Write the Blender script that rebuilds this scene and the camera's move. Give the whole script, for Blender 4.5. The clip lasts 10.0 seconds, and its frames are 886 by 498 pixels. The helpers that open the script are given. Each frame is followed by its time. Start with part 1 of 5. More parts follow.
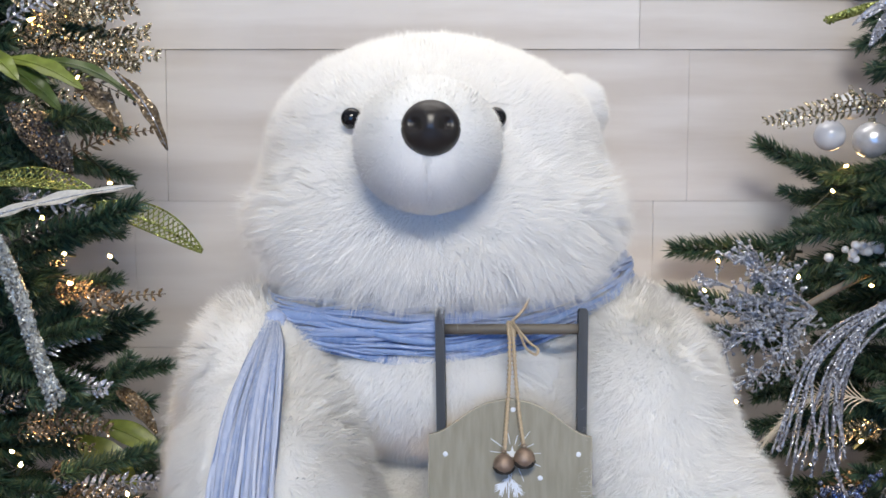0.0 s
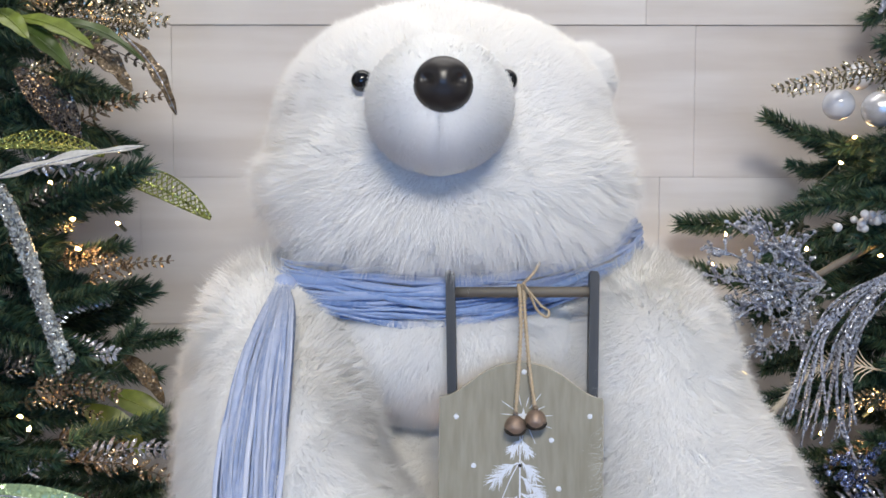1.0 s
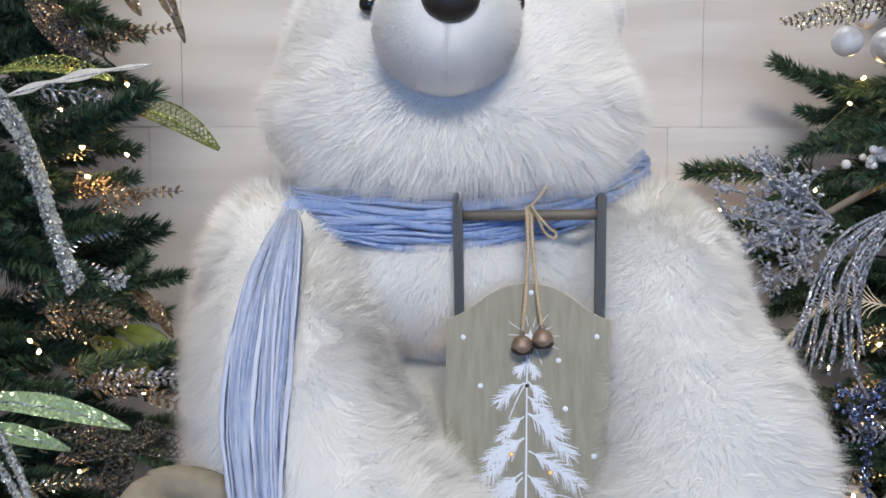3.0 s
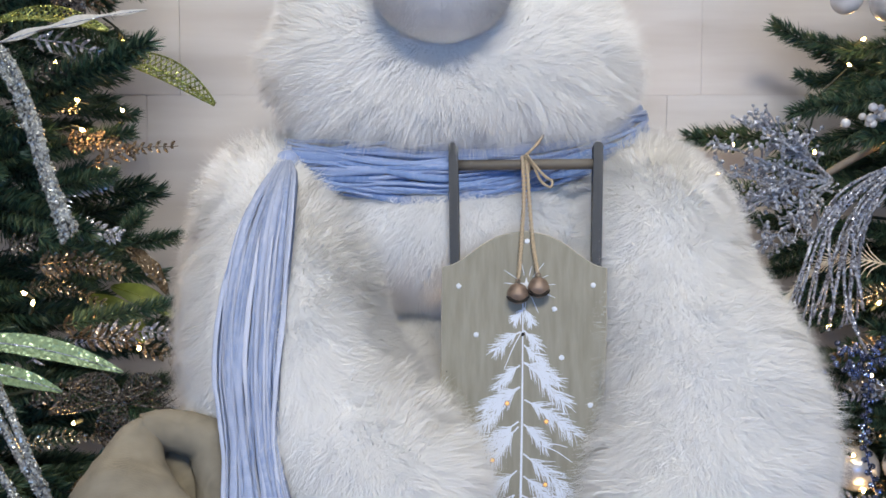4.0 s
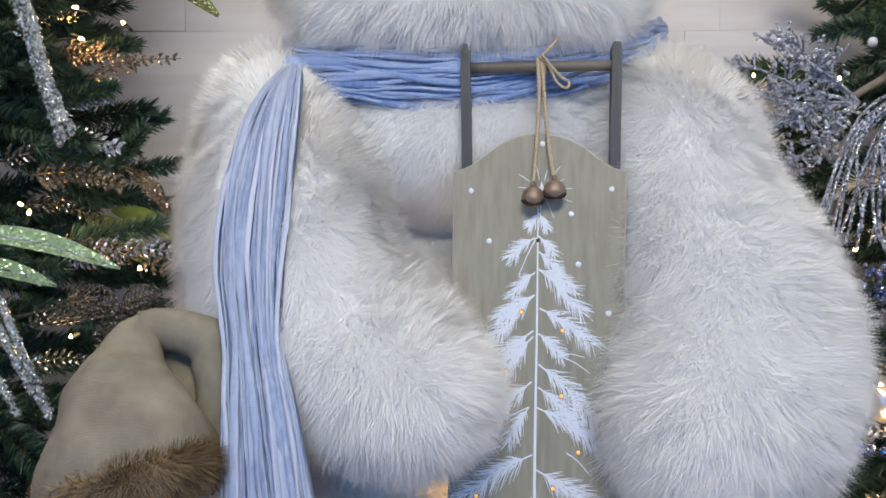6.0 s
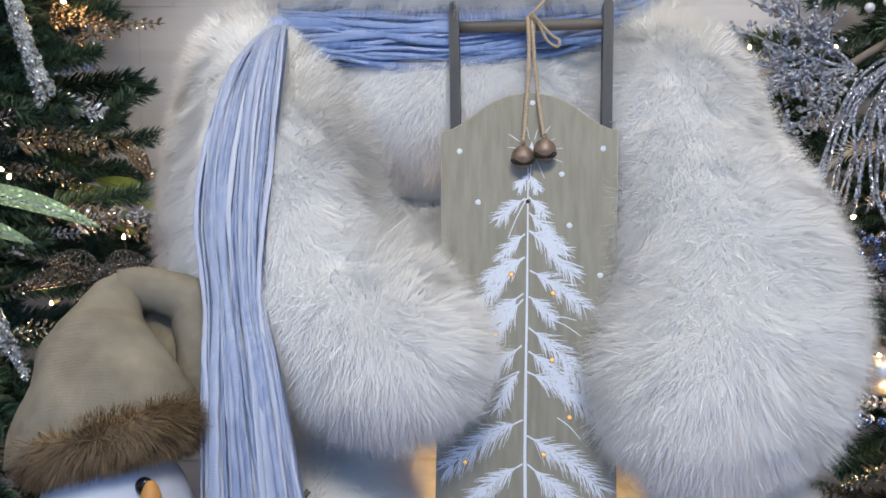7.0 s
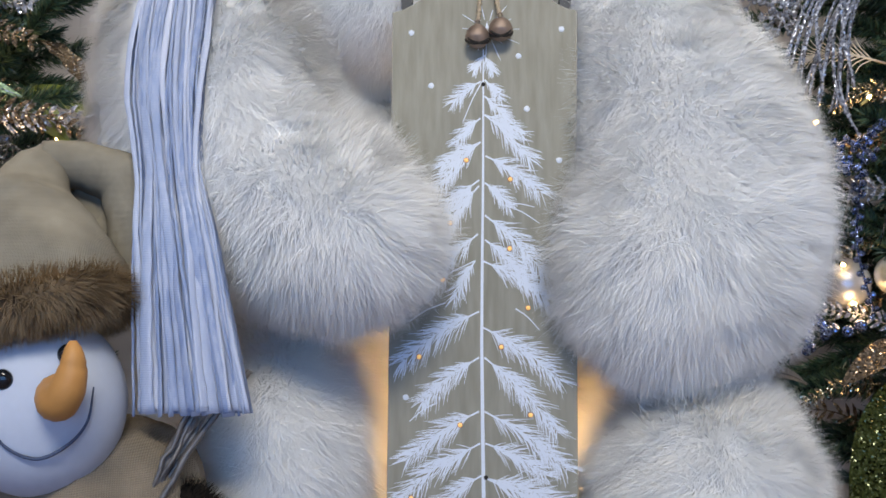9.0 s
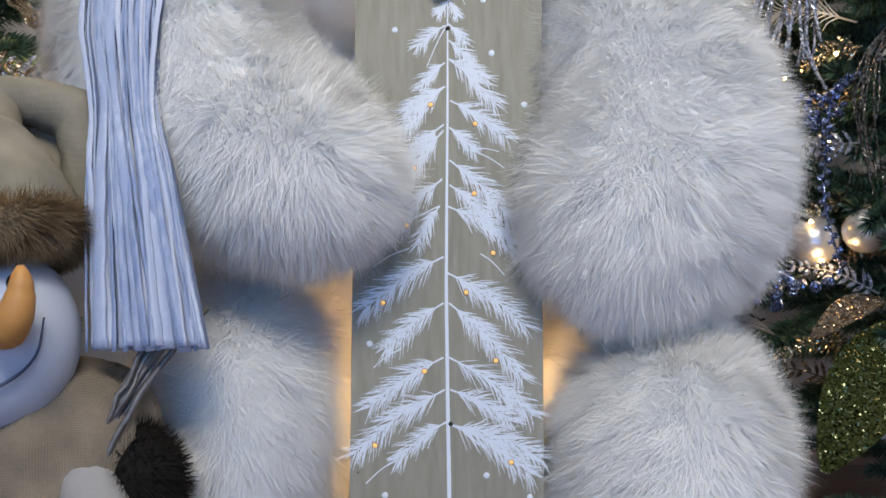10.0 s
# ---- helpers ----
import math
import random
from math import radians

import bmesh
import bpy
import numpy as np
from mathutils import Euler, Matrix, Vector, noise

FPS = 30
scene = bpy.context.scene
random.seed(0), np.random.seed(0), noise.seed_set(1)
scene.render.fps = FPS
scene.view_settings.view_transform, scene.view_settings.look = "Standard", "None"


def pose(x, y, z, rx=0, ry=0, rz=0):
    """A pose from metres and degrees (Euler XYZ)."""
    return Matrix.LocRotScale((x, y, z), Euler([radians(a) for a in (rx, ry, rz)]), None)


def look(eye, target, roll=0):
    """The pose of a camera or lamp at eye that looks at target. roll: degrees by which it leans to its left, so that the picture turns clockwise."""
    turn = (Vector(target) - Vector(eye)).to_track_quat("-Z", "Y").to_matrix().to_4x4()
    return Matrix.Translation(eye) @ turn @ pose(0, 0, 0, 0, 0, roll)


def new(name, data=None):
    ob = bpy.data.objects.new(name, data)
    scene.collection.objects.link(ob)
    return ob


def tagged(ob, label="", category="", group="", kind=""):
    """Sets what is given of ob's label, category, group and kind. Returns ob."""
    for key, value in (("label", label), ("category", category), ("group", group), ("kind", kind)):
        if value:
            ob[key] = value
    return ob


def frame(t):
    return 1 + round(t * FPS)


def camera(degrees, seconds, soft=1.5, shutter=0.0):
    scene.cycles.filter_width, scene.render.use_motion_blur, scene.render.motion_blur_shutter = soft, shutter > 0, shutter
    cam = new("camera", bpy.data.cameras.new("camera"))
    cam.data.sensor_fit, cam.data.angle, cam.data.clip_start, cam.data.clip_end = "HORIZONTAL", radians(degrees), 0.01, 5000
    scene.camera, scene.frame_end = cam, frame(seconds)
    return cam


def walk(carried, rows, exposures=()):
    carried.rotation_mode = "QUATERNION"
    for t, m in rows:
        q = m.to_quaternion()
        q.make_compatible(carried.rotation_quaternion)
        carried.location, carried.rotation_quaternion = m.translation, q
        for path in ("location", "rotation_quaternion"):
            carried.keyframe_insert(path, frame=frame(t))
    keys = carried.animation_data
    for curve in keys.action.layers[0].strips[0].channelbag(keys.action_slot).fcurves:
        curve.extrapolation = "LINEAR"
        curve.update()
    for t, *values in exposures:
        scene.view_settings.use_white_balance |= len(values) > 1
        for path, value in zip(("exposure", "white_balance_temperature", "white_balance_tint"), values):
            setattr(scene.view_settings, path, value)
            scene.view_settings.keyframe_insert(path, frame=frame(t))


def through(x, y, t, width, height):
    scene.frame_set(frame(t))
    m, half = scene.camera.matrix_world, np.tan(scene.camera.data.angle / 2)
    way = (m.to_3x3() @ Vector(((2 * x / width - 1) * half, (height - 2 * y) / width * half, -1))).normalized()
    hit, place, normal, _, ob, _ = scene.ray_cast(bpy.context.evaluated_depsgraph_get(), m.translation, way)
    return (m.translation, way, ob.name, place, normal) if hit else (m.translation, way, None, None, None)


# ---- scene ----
cam = camera(52.3, 10.0, soft=1.6)
METRES, EYE, TILT, LEAN, TURN = 0.67, 1.15, -4.0, 0.0, 0.0
ROWS = [
    (0.0, 0.0, 0.0, 0.0, 0.0, 0.0, -0.0),
    (0.5, -0.0145, -0.0029, -0.035, -0.12, 0.06, 0.01),
    (1.0, -0.0265, 0.0059, -0.0801, -0.13, 0.06, -0.01),
    (1.5, -0.0224, 0.0016, -0.1219, -0.01, 0.03, 0.01),
    (2.0, -0.0224, -0.0017, -0.1606, 0.19, 0.01, -0.05),
    (2.5, -0.029, -0.0008, -0.1986, 0.31, -0.0, -0.08),
    (4.0, -0.0076, 0.0139, -0.3534, 0.62, 0.25, -0.11),
    (4.5, -0.0085, 0.0445, -0.4174, 0.76, 0.28, -0.15),
    (5.0, -0.0196, 0.0636, -0.4683, 1.1, 0.29, -0.26),
    (5.5, -0.02, 0.0765, -0.5075, 1.17, 0.26, -0.25),
    (7.0, 0.0082, 0.1302, -0.6216, 1.16, 0.47, -0.09),
    (7.5, 0.0042, 0.1508, -0.6687, 0.55, 0.52, -0.02),
    (8.0, 0.0158, 0.1583, -0.7212, -0.04, 0.53, 0.06),
    (8.5, 0.0236, 0.1772, -0.7715, -0.59, 0.59, 0.14),
    (9.0, 0.0226, 0.2166, -0.8318, -1.31, 0.64, 0.3),
    (9.5, 0.0358, 0.2305, -0.8762, -1.73, 0.62, 0.37),
    (10.0, 0.0516, 0.2348, -0.9313, -2.53, 0.74, 0.46),
]
walk(cam, [(t, pose(0, 0, EYE, TILT, LEAN, TURN) @ pose(METRES * x, METRES * y, METRES * z, 90 + pitch, roll, yaw)) for t, x, y, z, yaw, pitch, roll in ROWS])
scene.view_settings.exposure = 0.0

# ---- world and light ----
world = bpy.data.worlds.new("shop_air")
scene.world = world
world.use_nodes = True
world.node_tree.nodes["Background"].inputs[0].default_value = (0.5, 0.6, 0.8, 1)
world.node_tree.nodes["Background"].inputs[1].default_value = 0.10


def area(name, eye, target, sx, sy, watts, colour):
    data = bpy.data.lights.new(name, "AREA")
    data.shape, data.size, data.size_y, data.energy, data.color = "RECTANGLE", sx, sy, watts, colour
    ob = new(name, data)
    ob.matrix_world = look(eye, target)
    return ob


KEY_W, FILL_W, BACK_W = 106, 43, 11
area("ceiling_lamp_light", (0.1, -1.15, 2.76), (0.0, 1.2, 0.6), 1.3, 0.7, KEY_W, (1.0, 0.955, 0.86))
# added fill lamp, out of view, that brightens the plank wall from above
area("ceiling_lamp_light", (0.1, 1.5, 2.78), (0.1, 1.5, 0.0), 1.6, 0.5, BACK_W, (1.0, 0.95, 0.9))
area("shop_window_light", (0.0, -2.38, 0.95), (0.0, 1.2, 0.85), 2.6, 1.5, FILL_W, (0.20, 0.46, 1.0))

for name, watts, soft, spots in (
    ("sled_string_light", 0.3, 0.02, ((0.0, 1.19, 0.40), (0.0, 1.18, 0.28), (0.16, 1.18, 0.33), (0.08, 1.20, 0.47), (0.08, 1.18, 0.20))),
    ("fairy_light_glow", 0.2, 0.02, ((-0.58, 1.37, 1.30), (-0.57, 1.37, 1.02), (-0.58, 1.32, 0.75), (-0.54, 1.24, 0.58), (0.73, 1.64, 1.17), (0.58, 1.76, 0.97), (0.68, 1.45, 0.72), (0.67, 1.44, 0.40))),
):
    for at in spots:
        bulb = bpy.data.lights.new(name, "POINT")
        bulb.energy, bulb.color, bulb.shadow_soft_size = watts, (1.0, 0.62, 0.28), soft
        new(name, bulb).location = at

# ---- materials ----


class Nodes:
    """Short hand for a node material."""

    def __init__(self, name, rough=0.6, metal=0.0):
        self.m = bpy.data.materials.new(name)
        self.m.use_nodes = True
        self.t = self.m.node_tree
        self.b = self.t.nodes["Principled BSDF"]
        self.b.inputs["Roughness"].default_value, self.b.inputs["Metallic"].default_value = rough, metal
        self.coord = self.t.nodes.new("ShaderNodeTexCoord").outputs["Object"]

    def node(self, kind, **inputs):
        n = self.t.nodes.new(kind)
        for key, value in inputs.items():
            slot = n.inputs[key]
            if isinstance(value, bpy.types.NodeSocket):
                self.t.links.new(value, slot)
            else:
                slot.default_value = value
        return n

    def link(self, a, b):
        self.t.links.new(a, b)

    def stretch(self, sx, sy, sz):
        n = self.node("ShaderNodeMapping", Vector=self.coord)
        n.inputs["Scale"].default_value = (sx, sy, sz)
        return n.outputs[0]

    def noise(self, scale, vector=None, detail=4.0):
        return self.node("ShaderNodeTexNoise", Vector=vector or self.coord, Scale=scale, Detail=detail).outputs["Fac"]

    def ramp(self, fac, *stops):
        n = self.node("ShaderNodeValToRGB", Fac=fac)
        e = n.color_ramp.elements
        while len(e) < len(stops):
            e.new(0.5)
        for item, (p, c) in zip(e, stops):
            item.position, item.color = p, (*c, 1)
        return n.outputs["Color"]

    def mix(self, fac, a, b, kind="MIX"):
        n = self.t.nodes.new("ShaderNodeMix")
        n.data_type, n.blend_type = "RGBA", kind
        for slot, value in ((0, fac), (6, a), (7, b)):
            if isinstance(value, bpy.types.NodeSocket):
                self.link(value, n.inputs[slot])
            else:
                n.inputs[slot].default_value = value if slot == 0 else (*value, 1)
        return n.outputs[2]

    def colour(self, c):
        if isinstance(c, bpy.types.NodeSocket):
            self.link(c, self.b.inputs["Base Color"])
        else:
            self.b.inputs["Base Color"].default_value = (*c, 1)

    def bump(self, height, strength=0.3, distance=0.002):
        n = self.node("ShaderNodeBump", Height=height, Strength=strength, Distance=distance)
        self.link(n.outputs[0], self.b.inputs["Normal"])


def plain(name, c, rough=0.6, metal=0.0, spread=0.15, scale=40.0, bump=0.1):
    """A colour with variation at two scales and a fine relief."""
    k = Nodes(name, rough, metal)
    dark, light = [v * (1 - spread) for v in c], [min(1, v * (1 + spread)) for v in c]
    k.colour(k.mix(k.noise(scale * 0.15), k.ramp(k.noise(scale), (0.3, dark), (0.7, light)), c))
    k.bump(k.noise(scale * 8), bump)
    return k.m


def k_half(a, b):
    return [0.5 * (x + y) for x, y in zip(a, b)]


def fur_material(name, root, tip, through=0.3, patch=6.0, fine=0.0):
    k = Nodes(name, 0.95)
    rnd = k.node("ShaderNodeNewGeometry").outputs["Random Per Island"]
    base = k.mix(rnd, root, k_half(root, tip))
    k.colour(k.mix(k.ramp(k.noise(patch), (0.35, (0, 0, 0)), (0.65, (1, 1, 1))), base, tip))
    k.b.inputs["Specular IOR Level"].default_value = 0.04
    tr = k.node("ShaderNodeBsdfTranslucent", Color=(*tip, 1))
    mixer = k.node("ShaderNodeMixShader", Fac=through)
    out = k.t.nodes["Material Output"]
    k.link(k.b.outputs[0], mixer.inputs[1])
    k.link(tr.outputs[0], mixer.inputs[2])
    thin = k.node("ShaderNodeMixShader", Fac=fine)
    k.link(mixer.outputs[0], thin.inputs[1])
    k.link(k.node("ShaderNodeBsdfTransparent").outputs[0], thin.inputs[2])
    k.link((thin if fine else mixer).outputs[0], out.inputs["Surface"])
    return k.m


def glitter_material(name, c, amount=1.1, grain=400.0, metal=0.85, rough=0.2):
    """Fine reflecting flakes glued on a coloured ground."""
    k = Nodes(name, rough, metal)
    cell = k.node("ShaderNodeTexVoronoi", Vector=k.coord, Scale=grain).outputs["Color"]
    off = k.node("ShaderNodeVectorMath", **{})
    off.operation = "MULTIPLY_ADD"
    k.link(cell, off.inputs[0])
    off.inputs[1].default_value, off.inputs[2].default_value = (2 * amount,) * 3, (-amount,) * 3
    add = k.node("ShaderNodeVectorMath")
    add.operation = "ADD"
    k.link(k.node("ShaderNodeNewGeometry").outputs["Normal"], add.inputs[0])
    k.link(off.outputs[0], add.inputs[1])
    unit = k.node("ShaderNodeVectorMath")
    unit.operation = "NORMALIZE"
    k.link(add.outputs[0], unit.inputs[0])
    k.link(unit.outputs[0], k.b.inputs["Normal"])
    k.colour(k.mix(k.noise(60.0), [v * 0.6 for v in c], c))
    return k.m


def wood_material(name, dark, light, grain=(2.0, 30.0, 30.0), rough=0.6, per_piece=0.0, bump=0.15, rings=0.45, sharp=0.2):
    k = Nodes(name, rough)
    v = k.stretch(*grain)
    a = k.noise(1.6, v, 6.0)
    wave = k.node("ShaderNodeTexWave", Vector=v, Scale=0.35, Distortion=7.0, Detail=3.0)
    wave.inputs["Detail Scale"].default_value = 1.2
    both = k.mix(rings, k.ramp(a, (0.5 - sharp, dark), (0.5 + sharp, light)), k.ramp(wave.outputs["Fac"], (0.1, dark), (0.8, light)))
    both = k.mix(k.ramp(k.noise(3.0), (0.35, (0, 0, 0)), (0.7, (0.5, 0.5, 0.5))), both, light)
    if per_piece:
        rnd = k.node("ShaderNodeObjectInfo").outputs["Random"]
        both = k.mix(per_piece, both, k.ramp(rnd, (0.0, dark), (1.0, light)), "MIX")
    k.colour(both)
    k.bump(a, bump, 0.003)
    return k.m


M_FUR = fur_material("white_plush_fur", (0.93, 0.92, 0.90), (0.97, 0.96, 0.94), 0.12, fine=0.12)
M_SKIN = plain("plush_backing", (0.76, 0.75, 0.73), 0.9, scale=60)
M_VELVET = plain("short_white_velvet", (0.86, 0.86, 0.85), 0.9, spread=0.03, scale=250, bump=0.25)
M_NOSE = plain("black_moulded_plastic", (0.020, 0.018, 0.018), 0.33, scale=90, bump=0.05)
M_EYE = plain("dark_glass_eye", (0.006, 0.007, 0.01), 0.06, bump=0.0)
M_SEAM = plain("grey_seam", (0.5, 0.52, 0.56), 0.9)
M_BLACKFUR = fur_material("black_plush_fur", (0.008, 0.007, 0.007), (0.03, 0.026, 0.022), 0.1)
M_BOARD = wood_material("grey_painted_board", (0.225, 0.21, 0.155), (0.32, 0.30, 0.235), (75.0, 75.0, 3.0), 0.6, bump=0.25, rings=0.06)
M_EDGE = plain("worn_pale_edge", (0.5, 0.46, 0.38), 0.7)
M_POST = wood_material("charcoal_stained_wood", (0.022, 0.025, 0.03), (0.055, 0.058, 0.064), (40.0, 40.0, 3.0), 0.55)
M_BAR = wood_material("brown_grey_dowel", (0.06, 0.055, 0.05), (0.16, 0.14, 0.11), (3.0, 40.0, 40.0), 0.6)
M_PAINT = plain("white_brush_paint", (0.75, 0.79, 0.86), 0.55, spread=0.04, scale=200)
M_HOLE = plain("dark_hole", (0.02, 0.015, 0.01), 0.8)
M_JUTE = plain("jute_twine", (0.58, 0.46, 0.31), 0.9, spread=0.3, scale=300, bump=0.5)
M_RUST = plain("rusted_iron", (0.30, 0.22, 0.17), 0.45, 0.6, spread=0.45, scale=120, bump=0.3)
M_LIME = plain("lime_leaf", (0.15, 0.19, 0.035), 0.35, spread=0.55, scale=60)
M_GREENLEAF = plain("glossy_green_leaf", (0.05, 0.08, 0.018), 0.3, spread=0.5, scale=50)
M_TRUNK = plain("brown_trunk", (0.05, 0.035, 0.022), 0.9, spread=0.4, bump=0.6)
M_WIRE = plain("dark_green_wire", (0.02, 0.03, 0.018), 0.7)
M_BULB = Nodes("warm_bulb", 0.2)
M_BULB.b.inputs["Emission Color"].default_value = (1.0, 0.55, 0.14, 1)
M_BULB.b.inputs["Emission Strength"].default_value = 70.0
M_BULB = M_BULB.m
M_LED = Nodes("amber_led", 0.3)
M_LED.colour((0.8, 0.5, 0.2))
M_LED.b.inputs["Emission Color"].default_value = (1.0, 0.52, 0.14, 1)
M_LED.b.inputs["Emission Strength"].default_value = 0.7
M_LED = M_LED.m
M_SILVER = glitter_material("silver_glitter", (0.66, 0.69, 0.79), 1.2, metal=0.45)
M_GRAIN = glitter_material("granular_silver", (0.60, 0.63, 0.61), 0.9, 420.0, metal=0.45)
M_FROST = glitter_material("frosted_silver", (0.70, 0.74, 0.84), 1.0, 420.0, metal=0.35)
M_ICE = glitter_material("ice_blue_glitter", (0.36, 0.46, 0.78))
M_GOLD = glitter_material("champagne_glitter", (0.78, 0.70, 0.52), 1.2, 330.0)
M_COPPER = glitter_material("copper_glitter", (0.36, 0.27, 0.18), 1.0, metal=0.6)
M_OLIVEGLIT = glitter_material("olive_gold_glitter", (0.085, 0.105, 0.03), 1.3, 380.0, metal=0.35)
M_LIMEGLIT = glitter_material("lime_glitter", (0.46, 0.52, 0.16), 1.2, metal=0.5)
M_GREENGLIT = glitter_material("pale_green_glitter", (0.36, 0.50, 0.28), 0.5, metal=0.3)
M_BRONZE = glitter_material("bronze_glitter", (0.24, 0.18, 0.115), 0.7, 300.0, metal=0.35)
M_MESHLEAF = glitter_material("pewter_glitter", (0.19, 0.175, 0.16), metal=0.6)
M_PEARL = plain("pearl_white", (0.72, 0.73, 0.76), 0.22, 0.1, spread=0.12, scale=50)
M_BALL = plain("mercury_silver_ball", (0.66, 0.67, 0.70), 0.2, 0.55, spread=0.25, scale=70, bump=0.2)
M_CREAM = plain("cream_feather", (0.66, 0.62, 0.52), 0.8, spread=0.12, scale=120)
M_TULLE = plain("white_tulle", (0.52, 0.51, 0.48), 0.8, spread=0.35, scale=120, bump=0.4)
M_TAUPE = plain("taupe_ribbon", (0.20, 0.165, 0.13), 0.6, spread=0.3, scale=80)
M_TWIG = plain("silvered_twig", (0.17, 0.16, 0.155), 0.45, 0.4, spread=0.5, scale=90)


def weave_material(name, c, scale):
    k = Nodes(name, 0.9)
    a = k.node("ShaderNodeTexWave", Vector=k.coord, Scale=scale, Distortion=1.5, Detail=1.0)
    a.bands_direction = "X"
    b = k.node("ShaderNodeTexWave", Vector=k.coord, Scale=scale, Distortion=1.5, Detail=1.0)
    b.bands_direction = "Z"
    h = k.mix(0.5, a.outputs["Color"], b.outputs["Color"])
    k.colour(k.mix(k.ramp(k.noise(22.0), (0.35, (0, 0, 0)), (0.68, (1, 1, 1))), k.mix(h, [v * 0.55 for v in c], c), [min(1, v * 1.2) for v in c]))
    k.bump(h, 0.55, 0.0018)
    return k.m


M_BURLAP = weave_material("oatmeal_knit", (0.30, 0.265, 0.20), 260.0)
M_COAT = weave_material("tan_felt_coat", (0.25, 0.20, 0.14), 150.0)
M_BROWNFUR = fur_material("brown_faux_fur", (0.06, 0.038, 0.022), (0.42, 0.31, 0.19), 0.3, 26.0)
# white felt with the bluish light on it put into the base colour
M_SNOW = plain("white_felt_blue_lit", (0.50, 0.55, 0.66), 0.85, spread=0.03, scale=150)
M_SLEEVE = plain("off_white_felt", (0.33, 0.315, 0.30), 0.9, spread=0.15)
M_CARROT = plain("orange_carrot_wood", (0.52, 0.25, 0.07), 0.55, spread=0.12)
M_INK = plain("blue_grey_ink", (0.05, 0.07, 0.13), 0.7)


def satin(name, deep, mid, pale):
    """Ribbed crinkled satin; each strip has a tone of its own, dark gaps and sheen painted in."""
    k = Nodes(name, 0.36)
    w = k.node("ShaderNodeTexWave", Vector=k.coord, Scale=190.0, Distortion=2.5, Detail=2.0)
    w.bands_direction = "Z"
    rnd = k.node("ShaderNodeObjectInfo").outputs["Random"]
    tone = k.ramp(rnd, (0.0, deep), (0.5, mid), (1.0, pale))
    # pale streaks paint the satin's highlights into its colour
    k.colour(k.mix(k.ramp(k.noise(26.0, k.stretch(6, 6, 1)), (0.4, (0, 0, 0)), (0.75, (0.45, 0.45, 0.45))), tone, pale))
    k.bump(w.outputs["Color"], 0.3, 0.0012)
    k.b.inputs["Sheen Weight"].default_value = 0.35
    return k.m


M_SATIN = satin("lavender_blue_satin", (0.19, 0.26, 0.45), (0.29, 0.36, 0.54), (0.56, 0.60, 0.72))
# same scarf round the neck, in darker and bluer tones than the tail
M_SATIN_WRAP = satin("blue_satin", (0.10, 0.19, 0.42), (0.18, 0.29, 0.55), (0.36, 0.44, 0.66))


def needle_material():
    k = Nodes("fir_needle_plastic", 0.45)
    rnd = k.node("ShaderNodeNewGeometry").outputs["Random Per Island"]
    k.colour(k.ramp(rnd, (0.0, (0.017, 0.045, 0.032)), (0.6, (0.042, 0.098, 0.060)), (1.0, (0.12, 0.155, 0.08))))
    return k.m


M_NEEDLE = needle_material()
M_WALL = wood_material("whitewashed_plank", (0.47, 0.42, 0.38), (0.76, 0.74, 0.73), (1.0, 9.0, 9.0), 0.7, 0.25, 0.2, 0.4, 0.11)
M_GAP = plain("plank_gap", (0.42, 0.385, 0.36), 0.9)
M_FLOOR = wood_material("brown_floorboard", (0.10, 0.055, 0.035), (0.22, 0.13, 0.085), (2.0, 25.0, 25.0), 0.5, 0.3)
M_PLASTER = plain("pale_plaster", (0.6, 0.58, 0.56), 0.85, spread=0.05)
M_LAMPFRAME = plain("white_lamp_frame", (0.75, 0.75, 0.75), 0.5, spread=0.03)

# ---- geometry helpers ----
ORIGIN = {}


class Geo:
    """Vertices and triangles that grow; each patch carries a material slot."""

    def __init__(self):
        self.v, self.f, self.m, self.n, self.soft = [], [], [], 0, []

    def add(self, verts, tris, slot=0, soft=None):
        verts, tris = np.asarray(verts, float).reshape(-1, 3), np.asarray(tris, int).reshape(-1, 3)
        self.v.append(verts)
        self.f.append(tris + self.n)
        self.m.append(np.full(len(tris), slot))
        if soft is not None:
            self.soft.append((self.n, soft))
        self.n += len(verts)
        return self

    def mesh(self, name, materials, origin=(0, 0, 0), smooth=True):
        v, f, m = np.concatenate(self.v) - np.asarray(origin, float), np.concatenate(self.f), np.concatenate(self.m)
        data = bpy.data.meshes.new(name)
        data.vertices.add(len(v))
        data.vertices.foreach_set("co", v.astype(np.float32).ravel())
        data.loops.add(3 * len(f))
        data.loops.foreach_set("vertex_index", f.astype(np.int32).ravel())
        data.polygons.add(len(f))
        data.polygons.foreach_set("loop_start", np.arange(0, 3 * len(f), 3, dtype=np.int32))
        for item in materials:
            data.materials.append(item)
        data.polygons.foreach_set("material_index", m.astype(np.int32))
        data.polygons.foreach_set("use_smooth", np.full(len(f), smooth))
        data.update(calc_edges=True)
        if self.soft:
            nor = np.zeros(3 * len(v), dtype=np.float32)
            data.vertex_normals.foreach_get("vector", nor)
            nor = nor.reshape(-1, 3)
            for start, values in self.soft:
                nor[start:start + len(values)] = values
            data.normals_split_custom_set_from_vertices(nor)
        return data


def thing(name, base, label, category, group="", kind=""):
    ob = new(name)
    ob.location = base
    ob.empty_display_size = 0.05
    ORIGIN[ob.name] = Vector(base)
    return tagged(ob, label, category, group, kind)


